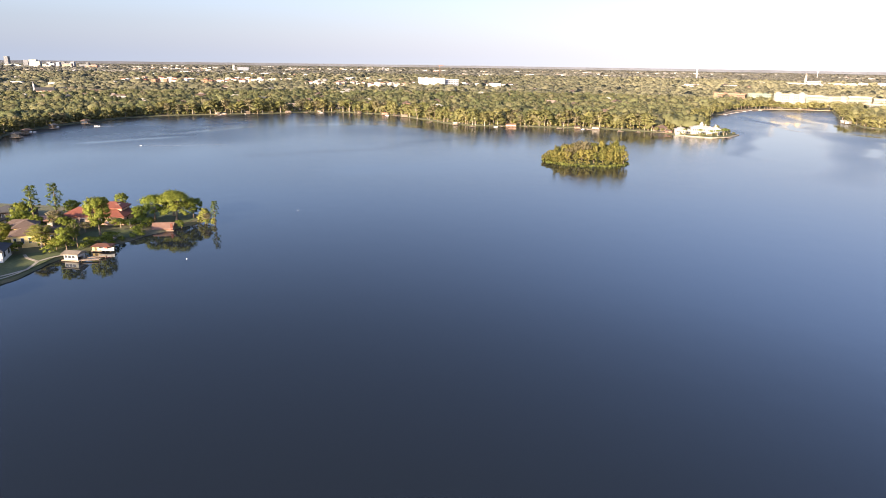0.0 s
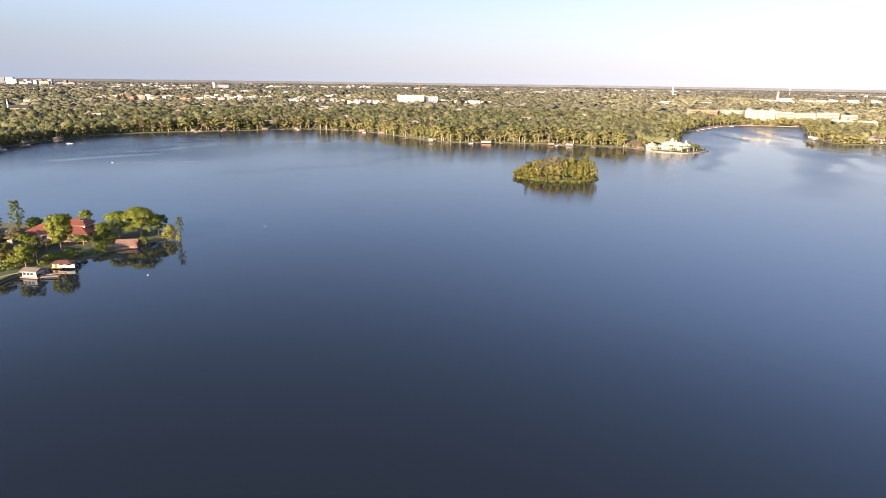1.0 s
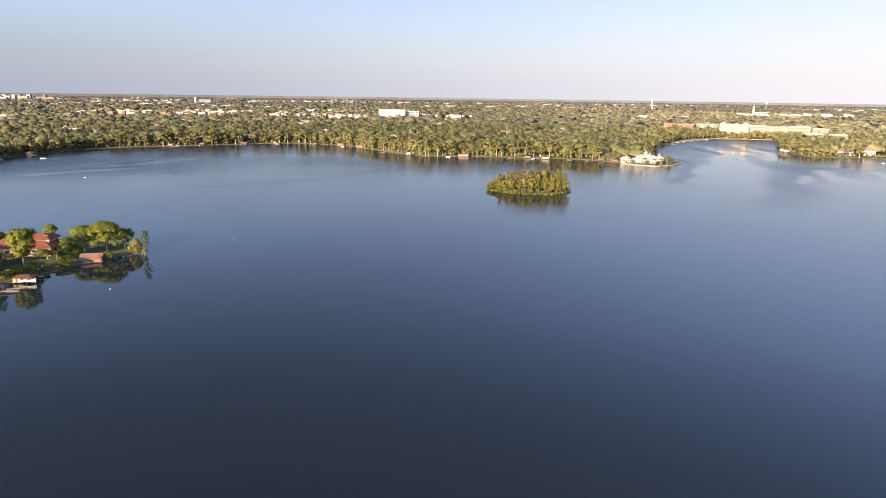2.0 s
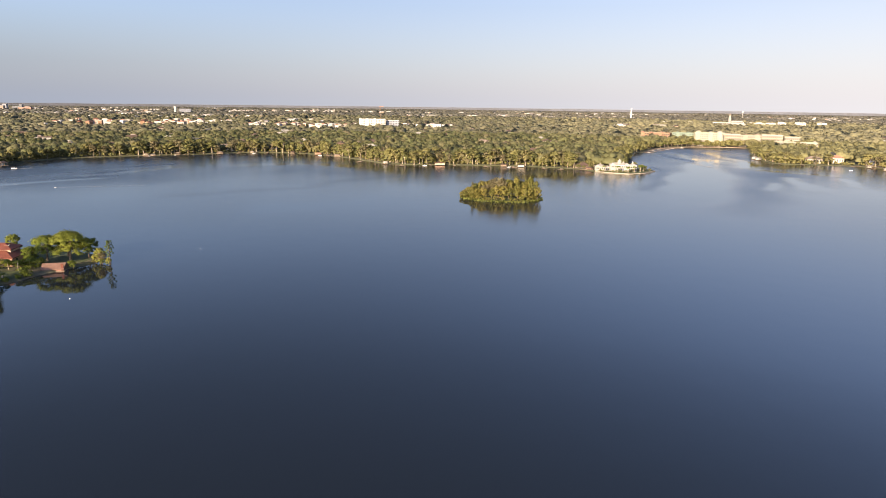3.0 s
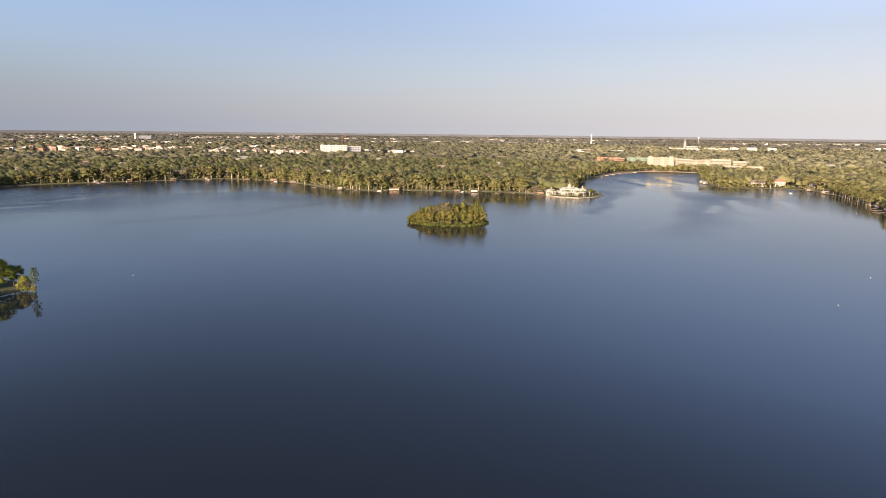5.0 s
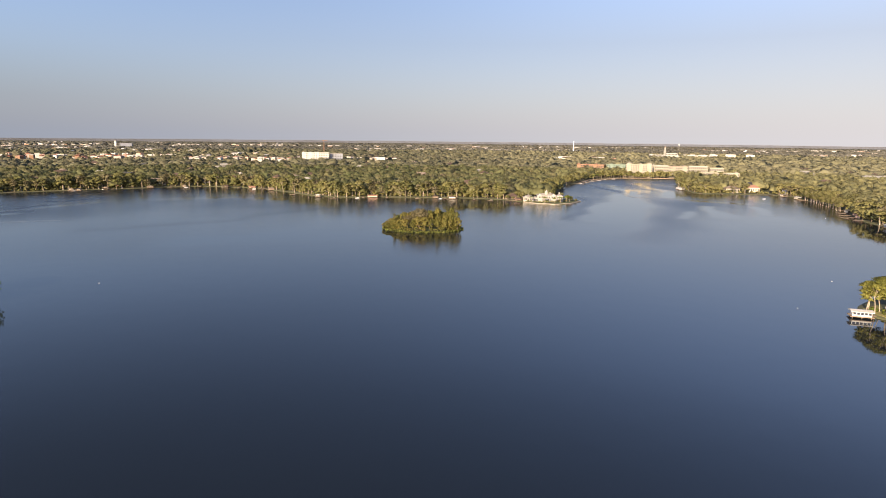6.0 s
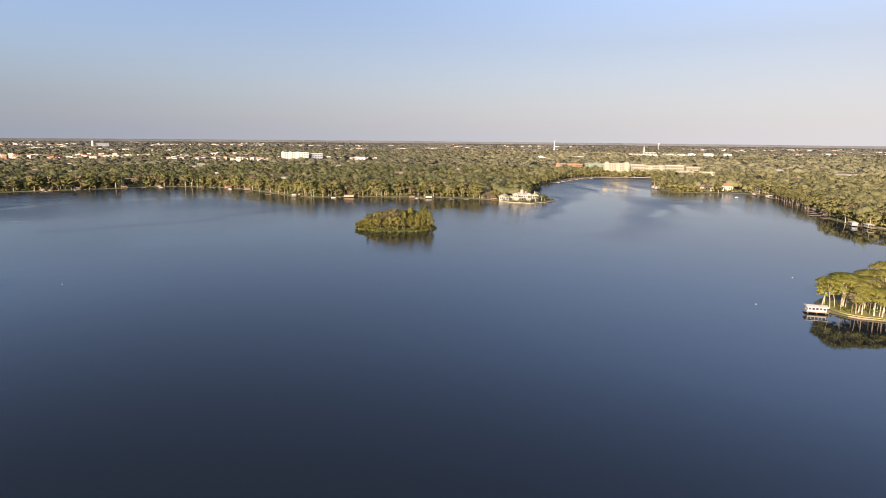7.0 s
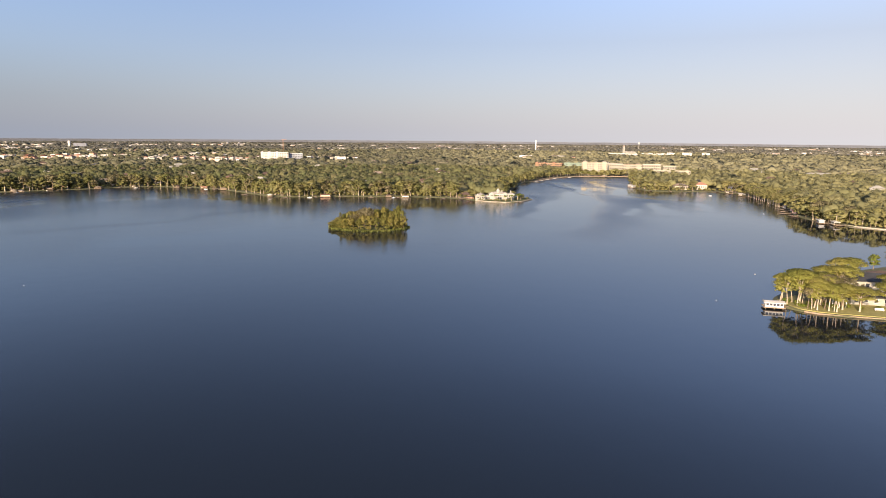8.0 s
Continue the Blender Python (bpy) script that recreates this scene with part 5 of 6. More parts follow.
def thicket(sections, label):
    """Low undergrowth between the shore trees, one joined mass."""
    lumps = []
    for k, name in enumerate(outline_of):
        if name in sections:
            for _ in range(3):
                p = outline[k] + inland[k] * rng.uniform(3.5, 12.0) + rng.uniform(-1, 1, 2)
                w = rng.uniform(1.0, 2.2)
                lumps.append((p[0], p[1], 0.7 + w * rng.uniform(0.4, 1.4), w, w, w * 0.8))
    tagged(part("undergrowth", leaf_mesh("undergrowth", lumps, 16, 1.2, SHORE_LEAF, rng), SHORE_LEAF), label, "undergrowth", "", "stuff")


thicket(("far_shore", "middle_shore", "left_far", "bay_side", "hook", "right_shore", "right_cove"), "leafy undergrowth along the wooded shore")
MIX_A = ["cypress_tree", "cypress_tree", "cypress_tree", "shade_tree", "flat_cypress", "thicket_tree", "bare_tree"]
shore_row("far_shore", 5.6, MIX_A, 6.0, "cypresses along the far shore", tall=(10.0, 17.5))
shore_row("middle_shore", 4.6, MIX_A, 6.0, "cypresses along the middle shore", tall=(9.5, 17.5))
shore_row("left_far", 6.5, MIX_A + ["oak_tree", "shade_tree"], 6.0, "trees along the shaded shore", tall=(8.5, 12.5))
shore_row("bay_side", 7.0, ["shade_tree", "shade_tree", "oak_tree", "cypress_tree"], 6.0, "trees along the bay", tall=(12.0, 15.0))
shore_row("bay_head", 9.0, ["shade_tree", "oak_tree", "cypress_tree"], 9.0, "trees at the head of the bay", tall=(9.0, 13.0), rows=2)
shore_row("hook", 6.5, ["oak_tree", "flat_cypress", "cypress_tree", "bare_tree"], 7.0, "trees on the wooded hook", tall=(9.5, 13.0), rows=3)
shore_row("right_shore", 5.6, ["flat_cypress", "cypress_tree", "oak_tree", "shade_tree", "bare_tree", "oak_tree"], 7.0, "trees along the right shore", "coarse", (10.0, 14.0), rows=2)
shore_row("right_cove", 8.0, ["oak_tree", "flat_cypress", "shade_tree"], 7.0, "trees along the right shore", "mid", (9.0, 12.0), rows=2)
for x, y in ((406, 383), (413, 352), (404, 322), (428, 400)):
    plant("oak_tree", "mid", x + 4, y, 10.5, 7.5, "trees along the right shore", "big bright yellow-green oak above docks")
for k in range(26):
    u = k / 25
    plant("cypress_tree", "mid", 424 + 42 * u + rng.uniform(-2, 2), 432 + 96 * u + rng.uniform(-2, 2), rng.uniform(9, 13), rng.uniform(2.2, 3.2), "cypress stand on the right shore")

# ---- right shore: houses, docks ----
for x, y, turn, w, d, h, wall, roof, label in (
    (466, 607, -20, 11.5, 9, 5.4, CREAM, TERRACOTTA, "two-storey cream villa with terracotta hip roof"),
    (441, 606, -14, 14, 8, 4.4, CREAM, TAN_ROOF, "long cream house with tan roof among trees"),
    (497, 590, -40, 13, 8, 4.4, WHITE, BROWN_ROOF, "white house with brown roof under oaks"),
    (486, 545, -60, 12, 8, 4.0, CREAM, BROWN_ROOF, "cream house half hidden by oaks"),
    (578, 492, -45, 12, 9, 9.5, STONE, STONE, "tall pale house rising above the woods"),
    (735, 738, -30, 34, 10, 7.6, STONE, STONE, "long low pale building among the trees"),
    (592, 655, -30, 13, 8, 8.0, STONE, BROWN_ROOF, "pale gabled house above the woods"),
):
    house(x, y, turn, w, d, h, 2.6, wall, roof, label, cols=5, side=2, rows=2 if h > 6 else 1)
    HOUSE_SPOTS.append((x, y, max(w, d) * 0.7))
for x, y, n, a in ((438, 440, 9, 195), (426, 422, 12, 190), (417, 409, 13, 190), (408, 396, 14, 190), (400, 380, 9, 190), (391, 345, 8, 190), (388, 330, 8, 200), (468, 575, 8, 180), (462, 520, 7, 180), (403, 600, 7, 230), (411, 652, 8, 200), (420, 592, 7, 250)):
    q = radians(a)
    dock(x, y, x + n * math.cos(q), y + n * math.sin(q), 2.0, head=6.0 if n > 8 else 0.0)
for x, y, turn, w, d, wall, roof in ((381.5, 343, 60, 8, 4, DULL_WHITE, PALE_ROOF), (384, 333.5, 65, 8, 4, CREAM, PALE_ROOF), (414, 405, 75, 8, 5, PINK, ROSE_ROOF), (404, 391, 75, 8, 5, PINK, TERRACOTTA), (423, 424, 75, 7, 5, CREAM, TAN_ROOF), (409, 657, 30, 6.5, 4, DULL_WHITE, PALE_ROOF), (404.5, 642, 30, 6.5, 4, DULL_WHITE, PALE_ROOF), (462, 532, 85, 7, 4, CREAM, PALE_ROOF), (468, 560, 85, 7, 5, CREAM, TAN_ROOF)):
    boathouse(x, y, turn, w * 0.85, d * 0.8, 1.7, wall, roof, "boathouse on posts off the wooded shore", wall is not DULL_WHITE, 0.6)
tagged(part("seawall", Shape().ribbon([(388.6, 331), (391.6, 320), (400.6, 305), (411, 285)], 1.0, 0.72, 1.2).mesh("seawall", SAND), SAND), "pale sandy sea wall below the trees", "sea wall", "", "structure")
boat(432, 539, -15, 3, "white motorboat lying still on the lake")

# ---- head of the bay: hotel, flats, marina ----
def block(name, x, y, turn, w, d, h, rows, cols, wall, roof, label, towers=(), group=""):
    t = house(x, y, turn, w, d, h, 1.0, wall, roof, label, rows=rows, cols=cols, name=name, flat=True, side=max(1, round(d / 8)), group=group)
    for tx, tw, th in towers:
        k = part("tower", Shape().box(tx - tw / 2, tx + tw / 2, -d / 2 - 0.8, -d / 2 + tw, -0.5, h + th).mesh("tower", wall), wall, t)
        part("roof", Shape().hip(tx - tw / 2, tx + tw / 2, -d / 2 - 0.8, -d / 2 + tw, h + th, h + th + 1.6, 0.4).mesh("roof", roof), roof, k)
    HOUSE_SPOTS.append((x, y, max(w, d) * 0.5))
    return t


block("hotel", 461, 868, -24, 37, 16, 18.0, 6, 16, HOTEL_CREAM, HOTEL_CREAM, "six-storey cream hotel with corner towers", ((-14, 6, 2.6), (14, 6, 2.6), (2, 5, 1.4)))
block("apartment_block", 444, 1010, -34, 45, 14, 11.6, 4, 15, ORANGE, TERRACOTTA, "long orange-brick apartment block", ((-20, 5, 1.4), (-7, 6, 1.0), (9, 5, 1.6)))
block("apartment_block", 482, 995, -24, 32, 14, 12.6, 4, 11, MINT, MINT, "pale green apartment block with stepped roofline", ((-8, 5, 1.4), (8, 5, 1.2)))
block("apartment_block", 494, 872, -24, 27, 14, 16.4, 4, 11, HOTEL_CREAM, SHELL_ROOF, "cream apartment block with pale roof", ((-8, 5, 1.2),))
block("apartment_block", 519, 862, -24, 28, 14, 15.4, 4, 11, HOTEL_CREAM, TAN_ROOF, "cream apartment block with tan roof", ((8, 5, 1.8), (-6, 4, 1.0)))
block("apartment_block", 545, 852, -24, 26, 14, 16.4, 4, 10, HOTEL_CREAM, SHELL_ROOF, "cream apartment block with pale roof")
block("apartment_block", 568, 842, -24, 19, 12, 14.4, 3, 8, HOTEL_CREAM, HOTEL_CREAM, "pale apartment block with pale roof")
block("apartment_block", 527, 792, -30, 24, 12, 10.6, 3, 10, HOTEL_CREAM, HOTEL_CREAM, "pale three-storey flats above the trees", ((-9, 4, 1.4),))
block("apartment_block", 552, 780, -30, 20, 12, 10.4, 3, 9, HOTEL_CREAM, HOTEL_CREAM, "pale three-storey flats above the trees", ((6, 4, 1.4),))
block("lakeside_hall", 508, 861, -20, 12, 7, 4.0, 2, 6, CREAM, TAN_ROOF, "cream two-storey hall by the bay")
for k in range(6):
    x, y = 318 + 78 * k / 5, 745 + 86 * (k / 5) ** 0.8
    dock(x, y, x + 8, y - 8, 2.0, "wooden marina jetty with posts", 5.0, "marina jetties")
    boat(x + 7 + rng.uniform(-2, 2), y - 3, rng.uniform(-60, -30), rng.uniform(4, 5.5), "white motorboat moored in the marina", 0, None, "moored boats")
for k in range(15):
    u = k / 14
    palm(338 + 150 * u + rng.uniform(-2, 2), 788 + 66 * math.sin(u * 1.9) + rng.uniform(1, 6), rng.uniform(6, 9), "palms round the bay")
tagged(part("promenade", Shape().ribbon([(326, 752), (362, 808), (390, 829), (427, 850), (470, 849), (500, 836)], 3.0, 0.82, 1.2).mesh("promenade", PLANK), PLANK), "weathered timber promenade along the bay's edge", "promenade", "", "structure")
for k in range(46):
    u = k / 45
    x, y = 345 + 140 * u, 838 + 32 * math.sin(u * 2.6) - 6 * u
    plant(("shade_tree", "oak_tree", "shade_tree")[k % 3], "coarse", x + rng.uniform(-4, 4), y + rng.uniform(-9, 4), rng.uniform(9, 13) if abs(x - 456) > 20 else rng.uniform(6.5, 10), rng.uniform(3.6, 5.4), "trees at the head of the bay")
for x, y, h in ((449, 857, 8.0), (456, 856, 9.0), (463, 855, 7.6), (469, 854, 9.4), (475, 853, 10.4), (481, 852, 11.0), (487, 851, 10.0), (493, 850, 9.0)):
    plant("shade_tree", "coarse", x, y, h, 4.4, "trees at the head of the bay")
block("boat_store", 300, 745, -40, 12, 7, 4.0, 1, 4, STONE, BLUEGREY, "pale boat store at the bay's edge")

# ---- town beyond the woods ----
block("office_building", -28, 1322, 0, 54, 18, 21.0, 6, 16, PALE_ROOF, PALE_ROOF, "long cream-white six-storey building above the woods", ((-24, 5, 1.2), (-10, 5, 1.2), (5, 5, 1.2)))
block("office_annex", 13.5, 1332, 0, 27, 16, 18.5, 5, 8, BLUEGREY, GREY, "blue-grey annex beside a long cream building")
mast = thing("crane_mast", pose(-12, 1345, 0.7), "thin orange steel crane mast", "crane")
for sx, sy in ((-0.8, -0.8), (0.8, -0.8), (-0.8, 0.8), (0.8, 0.8)):
    part("leg", Shape().tube([(sx, sy, 0), (sx, sy, 47)], [0.15, 0.15], 5).mesh("leg", STEEL), STEEL, mast)
part("jib", Shape().box(-3, 7, -0.25, 0.25, 46.4, 47.0).mesh("jib", STEEL), STEEL, mast)
shaft = thing("tower", pose(846, 2200, ground_z(846, 2200)), "tall slender white tower above the plain", "tower")
part("shaft", Shape().tube([(0, 0, -1), (0, 0, 20), (0, 0, 39)], [2.7, 2.2, 1.9], 10).mesh("shaft", WHITE, True), WHITE, shaft)
part("cap", Shape().tube([(0, 0, 39), (0, 0, 39.5), (0, 0, 42)], [1.9, 2.7, 2.6], 10).mesh("cap", WHITE, True), WHITE, shaft)
tank = thing("water_tower", pose(1368, 2405, ground_z(1368, 2405)) @ Matrix.Diagonal((0.8, 0.8, 0.92, 1)), "pale grey water tower on a stem", "water tower")
part("stem", Shape().tube([(0, 0, -1), (0, 0, 30)], [1.2, 1.0], 8).mesh("stem", GREY, True), GREY, tank)
part("tank", Shape().tube([(0, 0, 28), (0, 0, 31), (0, 0, 36), (0, 0, 38)], [1.5, 4.6, 4.6, 1.6], 12).mesh("tank", GREY, True), GREY, tank)
HOUSE_SPOTS += [(-566, 904, 12), (-555, 909, 12)]
bell = thing("bell_tower", pose(914, 1656, ground_z(914, 1656)), "tall pale bell tower above campus roofs", "tower")
part("shaft", Shape().box(-2.3, 2.3, -2.3, 2.3, -1, 25).mesh("shaft", STONE), STONE, bell)
part("belfry", Shape().box(-1.8, 1.8, -1.8, 1.8, 25, 31).mesh("belfry", STONE), STONE, bell)
part("roof", Shape().hip(-1.8, 1.8, -1.8, 1.8, 31, 37, 0.3).mesh("roof", TAN_ROOF), TAN_ROOF, bell)
for x, y, w, h in ((880, 1630, 44, 12), (925, 1640, 30, 16), (960, 1618, 36, 11), (905, 1585, 40, 10), (1000, 1600, 26, 10)):
    block("campus_hall", x, y, -18, w, 14, h, 3, 8, STONE, PALE_ROOF, "pale campus hall with rows of windows", (), "campus")
church = thing("church", pose(-570, 905, 0.7, 0, 0, 25), "church with a slender white spire above the trees", "church")
part("nave", Shape().box(-3, 20, -5, 5, -0.5, 8).mesh("nave", PINK), PINK, church)
part("roof", Shape().hip(-3, 20, -5, 5, 8, 12, 0.5, 0.3, True).mesh("roof", DARK_ROOF), DARK_ROOF, church)
part("spire", Shape().box(-5.3, -3.7, -0.8, 0.8, -0.5, 14).hip(-5.3, -3.7, -0.8, 0.8, 14, 20, 0.1).mesh("spire", WHITE), WHITE, church)
block("office_tower", -772, 2385, 10, 6, 18, 27.0, 9, 2, WHITE, GREY, "pale office tower above the woods")
# the tower's shaded long side as a block: slate colour in place of shade
block("office_wing", -741, 2395, 10, 40, 18, 19.0, 6, 0, SLATE, SLATE, "long office wing with its shade put into slate grey")
SKYLINE = [(-1815, 2712, 18, 46, BLUE_HAZE), (-1735, 2712, 22, 31, BLUE_HAZE), (-1693, 2690, 34, 33, CREAM), (-1667, 2680, 22, 27, STONE), (-1640, 2710, 18, 24, SLATE), (-1618, 2700, 14, 18, BLUE_HAZE), (-1592, 2720, 26, 26, BLUE_HAZE), (-1566, 2690, 14, 22, BLUE_HAZE), (-1540, 2705, 18, 27, SLATE), (-1479, 2560, 42, 21, TAN_ROOF), (-1628, 2660, 20, 15, STONE), (-1600, 2665, 22, 19, GREY), (-1573, 2660, 16, 24, BLUEGREY), (-1528, 2660, 12, 17, STONE), (-1790, 2690, 30, 12, GREY), (-1748, 2670, 24, 13, STONE), (-1505, 2720, 34, 15, BLUE_HAZE), (-1478, 2705, 12, 24, BLUE_HAZE), (-1450, 2700, 22, 16, TERRACOTTA), (-1770, 2650, 34, 12, STONE), (-1720, 2640, 26, 9, GREY), (-1640, 2620, 30, 10, GREY), (-1400, 2660, 36, 11, STONE), (-1428, 2640, 56, 13, TERRACOTTA), (-1600, 2640, 22, 12, STONE)]
for x, y, w, h, wall in SKYLINE:
    w, h = w * 0.8, round(h * 0.9)
    block("city_tower" if h > 24 else "city_block", x, y, 10, w, 20, h, 2, 0, wall, SLATE, "hazy city building on the horizon", (), "city skyline")

CLEAR = [(-1620, 2560, 260, 160), (420, 850, 60, 24)]  # open ground before and around town buildings: x, y, half width, half depth


def district(cx, cy, half_w, half_d, count, sizes, walls, roofs, label, tall=(7, 11), group=""):
    CLEAR.append((cx, cy - half_d * 0.6, half_w, half_d * 1.9))
    # far districts turn grey, a colour stand-in for haze
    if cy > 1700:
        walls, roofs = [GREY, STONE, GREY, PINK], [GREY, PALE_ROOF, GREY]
    for k in range(round(count * 1.35)):
        x, y = cx + rng.uniform(-half_w, half_w) * 0.95, cy + rng.uniform(-half_d, half_d)
        w = rng.uniform(*sizes)
        wall, roof = walls[int(rng.integers(0, len(walls)))], roofs[int(rng.integers(0, len(roofs)))]
        house(x, y, rng.uniform(-20, 20), w * 0.62, rng.uniform(8, 13), rng.uniform(*tall) * (1.05 if cy < 1700 else 0.8), 1.8, wall, roof, label, cols=0, side=0, name="shop_building", flat=roof in (PALE_ROOF, GREY), group=group)


PALES = [CREAM, STONE, GREY, PINK, STONE, WHITE]
district(-175, 1345, 115, 55, 34, (7, 16), PALES, [STONE, TERRACOTTA, PALE_ROOF, BROWN_ROOF], "pale low shop building in the town", group="town shops")
district(-545, 1420, 150, 60, 40, (9, 20), PALES + [ORANGE], [TERRACOTTA, PALE_ROOF, TILE_ROOF], "low town building with pale walls", group="town shops")
district(-420, 1500, 80, 40, 16, (10, 22), PALES, [PALE_ROOF, TERRACOTTA], "low town building with pale walls", group="town shops")
district(95, 1390, 60, 40, 14, (14, 26), [WHITE, CREAM, GREY], [PALE_ROOF, BROWN_ROOF], "low town building with pale walls", group="town shops")
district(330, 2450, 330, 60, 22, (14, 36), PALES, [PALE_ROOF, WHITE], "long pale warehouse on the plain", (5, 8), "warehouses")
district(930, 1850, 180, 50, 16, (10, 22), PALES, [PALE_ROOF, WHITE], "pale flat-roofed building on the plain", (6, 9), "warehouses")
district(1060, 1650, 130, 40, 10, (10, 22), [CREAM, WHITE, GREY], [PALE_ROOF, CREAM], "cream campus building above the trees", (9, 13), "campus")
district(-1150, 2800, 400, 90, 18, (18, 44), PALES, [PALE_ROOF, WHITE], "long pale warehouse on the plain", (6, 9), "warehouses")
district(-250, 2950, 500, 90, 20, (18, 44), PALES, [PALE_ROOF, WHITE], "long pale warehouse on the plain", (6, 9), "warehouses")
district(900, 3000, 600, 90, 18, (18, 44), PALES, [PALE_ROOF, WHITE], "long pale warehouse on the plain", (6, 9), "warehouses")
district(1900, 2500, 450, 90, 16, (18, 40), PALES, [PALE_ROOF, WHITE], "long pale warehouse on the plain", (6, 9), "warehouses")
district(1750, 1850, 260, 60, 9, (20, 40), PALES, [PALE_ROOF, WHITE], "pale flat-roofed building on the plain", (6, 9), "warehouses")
district(600, 1500, 110, 30, 9, (18, 36), PALES, [PALE_ROOF, BROWN_ROOF], "low town building with pale walls", (7, 10), "town shops")

# houses scattered through the woods
spots = 0
while spots < 130:
    q, r = radians(rng.uniform(-37, 50)), rng.uniform(640, 1250)
    x, y = CENTRE[0] + r * math.sin(q), CENTRE[1] + r * math.cos(q)
    p = np.array([[x, y]])
    if in_lake(p)[0] or shore_gap(p)[0] < 35 or any(math.hypot(x - a, y - b) < c + 12 for a, b, c in HOUSE_SPOTS):
        continue
    wall = [CREAM, STONE, PINK, WHITE, TAN_ROOF][int(rng.integers(0, 5))]
    roof = [STONE, BROWN_ROOF, DARK_ROOF, TAN_ROOF, BROWN_ROOF][int(rng.integers(0, 5))]
    w = rng.uniform(8, 14)
    house(x, y, rng.uniform(-50, 40), w, rng.uniform(7, 9), rng.uniform(4.5, 8.0), 2.8, wall, roof, "suburban house showing among the treetops", gable=rng.random() < 0.4, cols=2, side=0, group="houses in the woods")
    HOUSE_SPOTS.append((x, y, w * 0.55))
    spots += 1

# ---- small far buildings of the town and suburbs ----
def town(p):
    """How closely built the plain is at each place, 0 to 1: bands of shops and yards, thinner towards the east."""
    far = np.hypot(p[:, 0] - CENTRE[0], p[:, 1] - CENTRE[1])
    grain = np.array([noise.noise((a * 0.0042, b * 0.0022, 4.0)) + 0.5 * noise.noise((a * 0.011, b * 0.006, 8.0)) for a, b in p])
    west = np.clip((-40 - p[:, 0]) / 150, 0.0, 1.0)  # the near part of the town lies to the west
    open_plain = np.clip((far - 1900) / 400, 0, 1) * 0.6
    return np.clip(grain * 2.2 + 0.1, 0, 1) * np.maximum(np.clip((far - 1250) / 200, 0, 1) * west, open_plain)


def far_buildings():
    spots, shape = [], Shape()
    q, r = np.radians(rng.uniform(-40, 52, 5200)), np.sqrt(rng.uniform(1150**2, 3600**2, 5200))
    p = np.stack([CENTRE[0] + r * np.sin(q), CENTRE[1] + r * np.cos(q)], 1)
    p = p[rng.random(len(p)) < 0.012 + 0.36 * town(p)]
    for x, y in p:
        far = math.hypot(x, y)
        if any(math.hypot(x - a, y - b) < c + 16 for a, b, c in HOUSE_SPOTS[-160:]):
            continue
        w, d, h = rng.uniform(6, 12), rng.uniform(7, 11), rng.uniform(5.5, 8.0)
        if rng.random() < 0.12:
            w *= 2.4
        turn, z = radians(rng.uniform(-35, 35)), ground_z(x, y)
        one = Shape().box(-w / 2, w / 2, -d / 2, d / 2, -0.5, h)
        if rng.random() < 0.55:
            one.hip(-w / 2, w / 2, -d / 2, d / 2, h + 0.3, h + rng.uniform(1.6, 2.8), 0.4, 0.3)
        else:
            one.box(-w / 2 - 0.2, w / 2 + 0.2, -d / 2 - 0.2, d / 2 + 0.2, h + 0.02, h + 0.6)
        c, n = math.cos(turn), math.sin(turn)
        shape.add([(x + a * c - b * n, y + a * n + b * c, z + e) for a, b, e in one.v], one.f)
        spots.append((x, y, w * 0.5))
    me = bpy.data.meshes.new("far_buildings")
    me.from_pydata(shape.v, [], shape.f)
    tagged(part("far_buildings", me, SUBURB), "scattered pale and red-roofed suburban buildings far off", "buildings", "", "stuff")
    return spots


FAR_SPOTS = far_buildings()


# ---- woods ----
def wood_spots(r0, r1, gap):
    """Jittered places on land between two distances, in the part of the plain that is looked at."""
    g = np.arange(-r1, r1, gap)
    x, y = np.meshgrid(g, g[g > 100])
    p = np.stack([x.ravel(), y.ravel()], 1) + rng.uniform(-0.45, 0.45, (x.size, 2)) * gap
    r, q = np.hypot(p[:, 0], p[:, 1]), np.degrees(np.arctan2(p[:, 0], p[:, 1]))
    p = p[(r > r0) & (r < r1) & (q > -41) & (q < 53)] + CENTRE
    for cx, cy, w, d in CLEAR:
        p = p[(((p[:, 0] - cx) / w) ** 2 + ((p[:, 1] - cy) / d) ** 2 > 1) | (rng.random(len(p)) < 0.16)]
    for x, y, c in HOUSE_SPOTS:
        far = math.hypot(x - CENTRE[0], y - CENTRE[1])
        gx, gy = x - (x - CENTRE[0]) / far * 9, y - (y - CENTRE[1]) / far * 9
        p = p[(np.hypot(p[:, 0] - x, p[:, 1] - y) > c + 3) & (np.hypot(p[:, 0] - gx, p[:, 1] - gy) > c + 4)]
    if r1 > 1100:
        p = p[rng.random(len(p)) > 0.35 * town(p)]
        for x, y, c in FAR_SPOTS:
            far = math.hypot(x - CENTRE[0], y - CENTRE[1])
            if r0 - 30 < far < r1 + 30:
                gx, gy = x - (x - CENTRE[0]) / far * 14, y - (y - CENTRE[1]) / far * 14
                p = p[(np.hypot(p[:, 0] - x, p[:, 1] - y) > c + 4) & (np.hypot(p[:, 0] - gx, p[:, 1] - gy) > c + 5)]
    if r0 < 1100:
        p = p[~in_lake(p)]
        p = p[shore_gap(p) > 7.5]
    return p


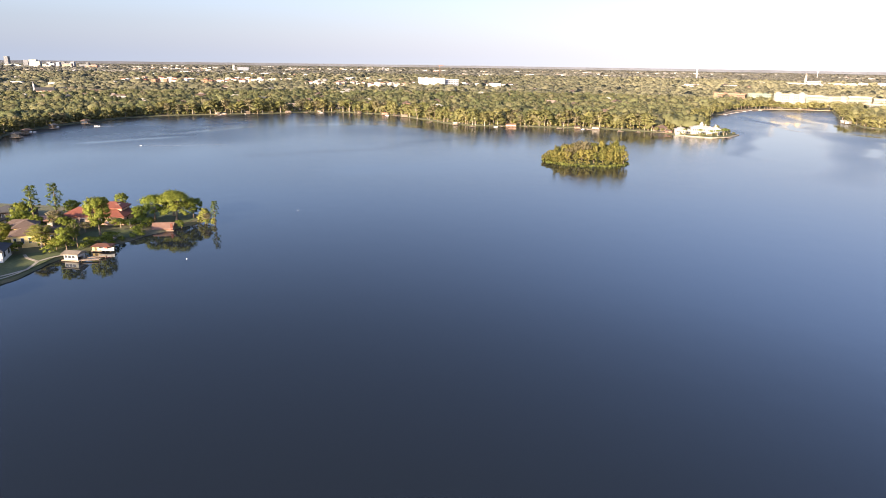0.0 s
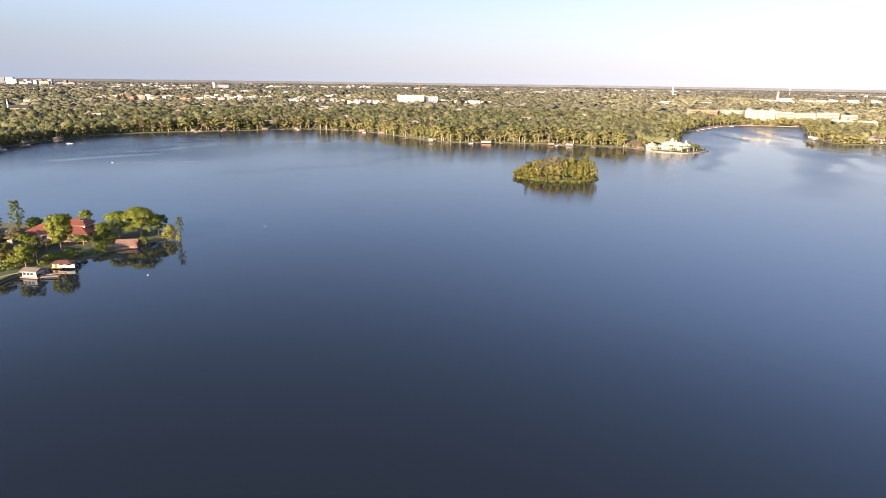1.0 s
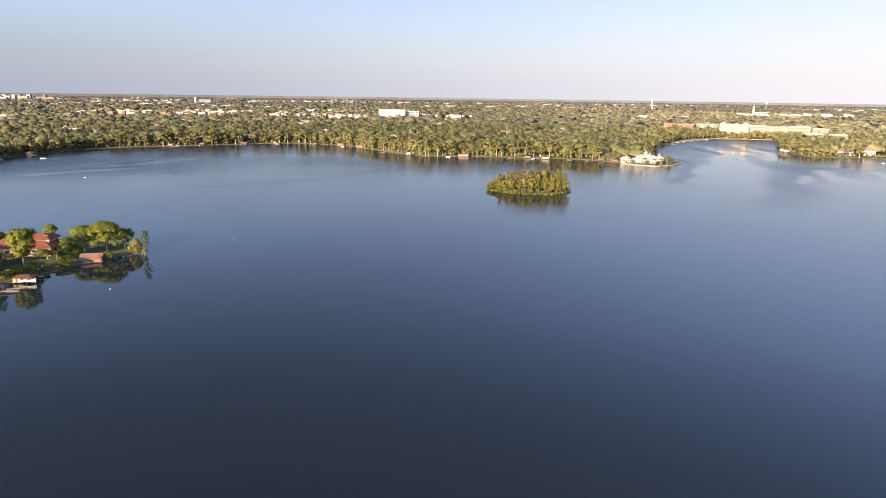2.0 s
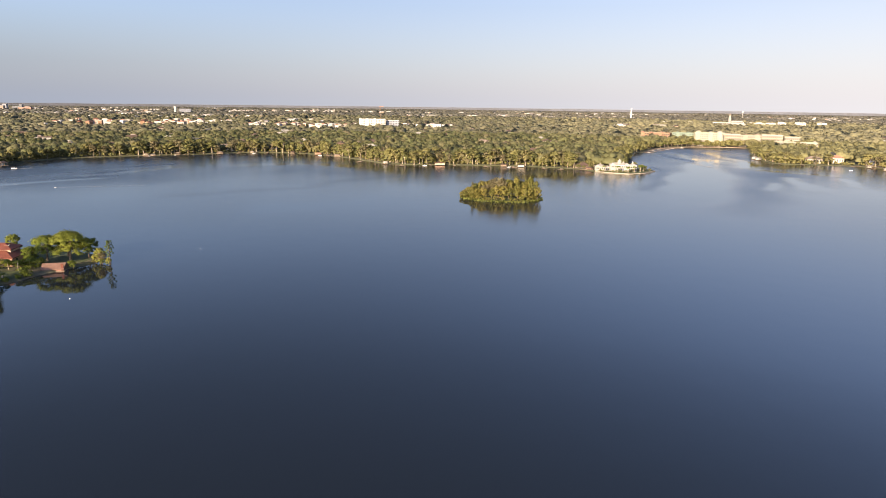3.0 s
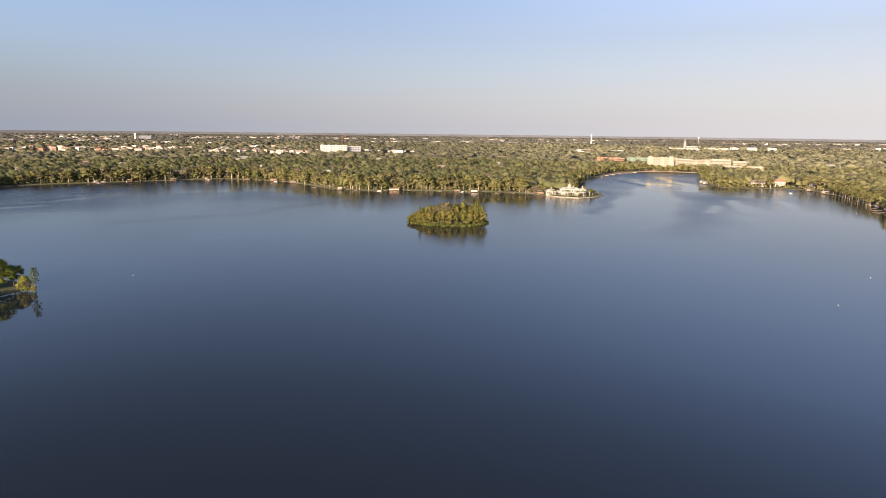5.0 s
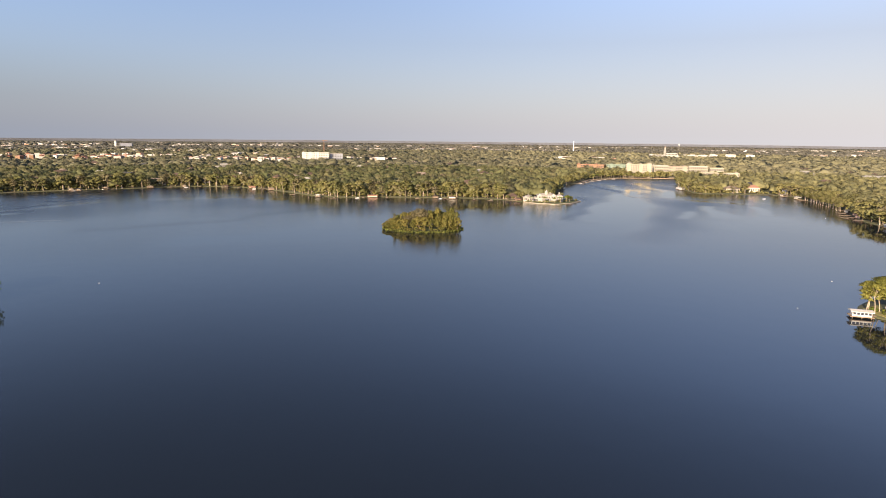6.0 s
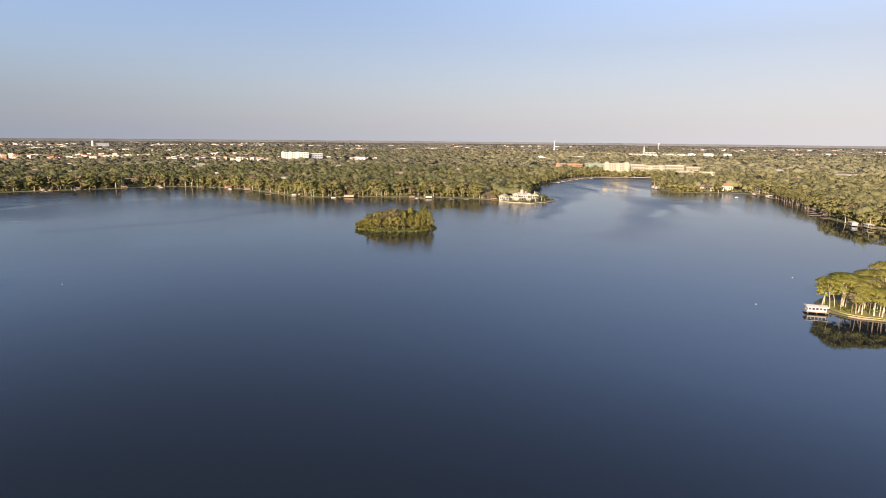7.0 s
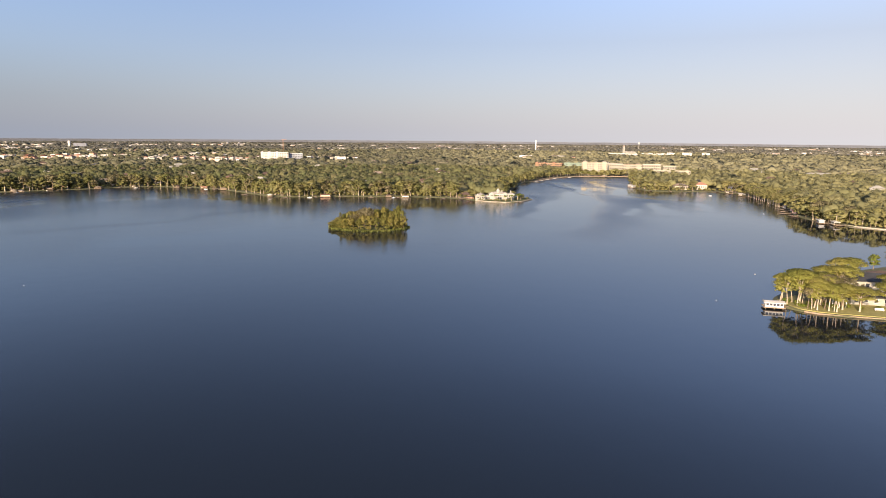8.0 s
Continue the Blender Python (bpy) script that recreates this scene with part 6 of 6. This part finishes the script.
def woods(name, r0, r1, gap, lumps, per, spread, size, leaf, label, core):
    """One joined canopy: for each tree a few rounded masses of leaf sprays."""
    p = wood_spots(r0, r1, gap)
    n = len(p)
    z = rise(np.hypot(p[:, 0] - CENTRE[0], p[:, 1] - CENTRE[1]))
    big = np.array([noise.noise((a * 0.012, b * 0.012, 2.0)) for a, b in p])
    girth = np.exp(rng.normal(0, 0.24, n)).clip(0.6, 1.6)
    tall = ((10.0 + 2.2 * big + rng.normal(0, 0.35, n)) * girth**0.12).clip(6, 16)
    tone = rng.uniform(-0.42, 0.42, n) + np.where(rng.random(n) < 0.10, 0.5, 0.0)
    low = 1 - 0.35 * town(p)
    tall *= low
    rows, hubs = [], []
    dome = spread * girth * rng.uniform(0.75, 1.0, n)
    for k in range(lumps):
        if k == 0:  # the body of the crown
            w, rz = dome, tall * rng.uniform(0.42, 0.48, n)
            centre = np.c_[p, z + tall - rz]
        else:  # boughs that bulge out of it
            way = unit(rng.normal(size=(n, 3)) + np.array([0, 0, 0.5]))
            w = dome * rng.uniform(0.34, 0.52, n)
            rz = w * rng.uniform(0.65, 0.9, n)
            centre = np.c_[p, z + tall * 0.54] + way * np.c_[dome * 0.72, dome * 0.72, tall * 0.40]
        rows.append(np.c_[centre, w, w, rz])
        hubs.append(np.c_[p, z + tall * 0.1])
    tagged(part(name, leaf_mesh(name, np.concatenate(rows), per, size, leaf, rng, core, np.concatenate(hubs), (0.72, 1.16), 0.14, np.tile(tone, lumps), 0.2), leaf), label, "woods", "", "stuff")


woods("near_woods", 380, 1050, 11.8, 5, 14, 8.2, 0.95, WOODS, "olive-green canopy of mixed suburban trees", 0.80)
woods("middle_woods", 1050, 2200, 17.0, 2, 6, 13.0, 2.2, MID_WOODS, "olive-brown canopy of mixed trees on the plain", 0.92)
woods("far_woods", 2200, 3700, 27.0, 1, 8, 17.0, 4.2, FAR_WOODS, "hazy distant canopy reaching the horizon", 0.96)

# ---- the hazy line of land beyond the plain; its haze is the blue-grey colour ----
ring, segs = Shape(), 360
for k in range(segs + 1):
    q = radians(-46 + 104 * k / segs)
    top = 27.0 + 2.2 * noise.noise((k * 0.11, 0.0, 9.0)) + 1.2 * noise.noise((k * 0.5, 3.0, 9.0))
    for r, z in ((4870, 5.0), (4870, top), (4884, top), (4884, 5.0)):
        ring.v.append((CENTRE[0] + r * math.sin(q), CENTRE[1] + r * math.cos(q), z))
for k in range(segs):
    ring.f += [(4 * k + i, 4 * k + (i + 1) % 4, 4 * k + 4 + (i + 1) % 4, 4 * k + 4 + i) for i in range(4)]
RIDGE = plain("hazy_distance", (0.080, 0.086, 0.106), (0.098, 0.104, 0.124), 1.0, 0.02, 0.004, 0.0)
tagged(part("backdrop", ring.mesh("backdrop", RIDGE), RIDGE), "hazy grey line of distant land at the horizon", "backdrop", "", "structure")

# ---- things on the water ----
for x, y, r in ((-73, 170.8, 0.19), (-55.3, 233, 0.17), (184.4, 170.8, 0.17), (227, 206.6, 0.19), (380, 396, 0.26)):
    t = thing("buoy", pose(x, y, 0), "small round white buoy floating on the lake", "buoy", "buoys")
    part("float", Shape().tube([(0, 0, -r), (0, 0, -r * 0.6), (0, 0, 0.05), (0, 0, r * 0.75), (0, 0, r * 1.15)], [r * 0.3, r * 0.9, r * 1.1, r * 0.85, r * 0.25], 12).mesh("float", WHITE, True), WHITE, t)
    part("cap", Shape().tube([(0, 0, r * 1.1), (0, 0, r * 1.6)], [r * 0.3, r * 0.2], 8).mesh("cap", BLUEGREY), BLUEGREY, t)
boat(-285.5, 523, 200, 4.2, "white motorboat crossing the lake")
boat(-197, 409.6, 185, 1.3, "small boat crossing the lake")
for x, y, a in ((-285.5, 523, 200 + 168), (-285.5, 523, 200 - 168)):
    q = radians(a)
    trail = [(x + d * math.cos(q), y + d * math.sin(q)) for d in (2.0, 5.0, 9.0, 14.0)]
    tagged(part("wake", Shape().ribbon(trail, 0.16, 0.03, 0.02).mesh("wake", BLUEGREY), BLUEGREY), "thin pale wake behind a motorboat", "wake", "", "structure")
tagged(part("wake", Shape().ribbon([(-195.0, 409.8), (-180, 413), (-163, 417.5), (-145.6, 422)], 0.35, 0.03, 0.02).mesh("wake", SLATE), SLATE), "long thin wake behind a small boat", "wake", "", "structure")
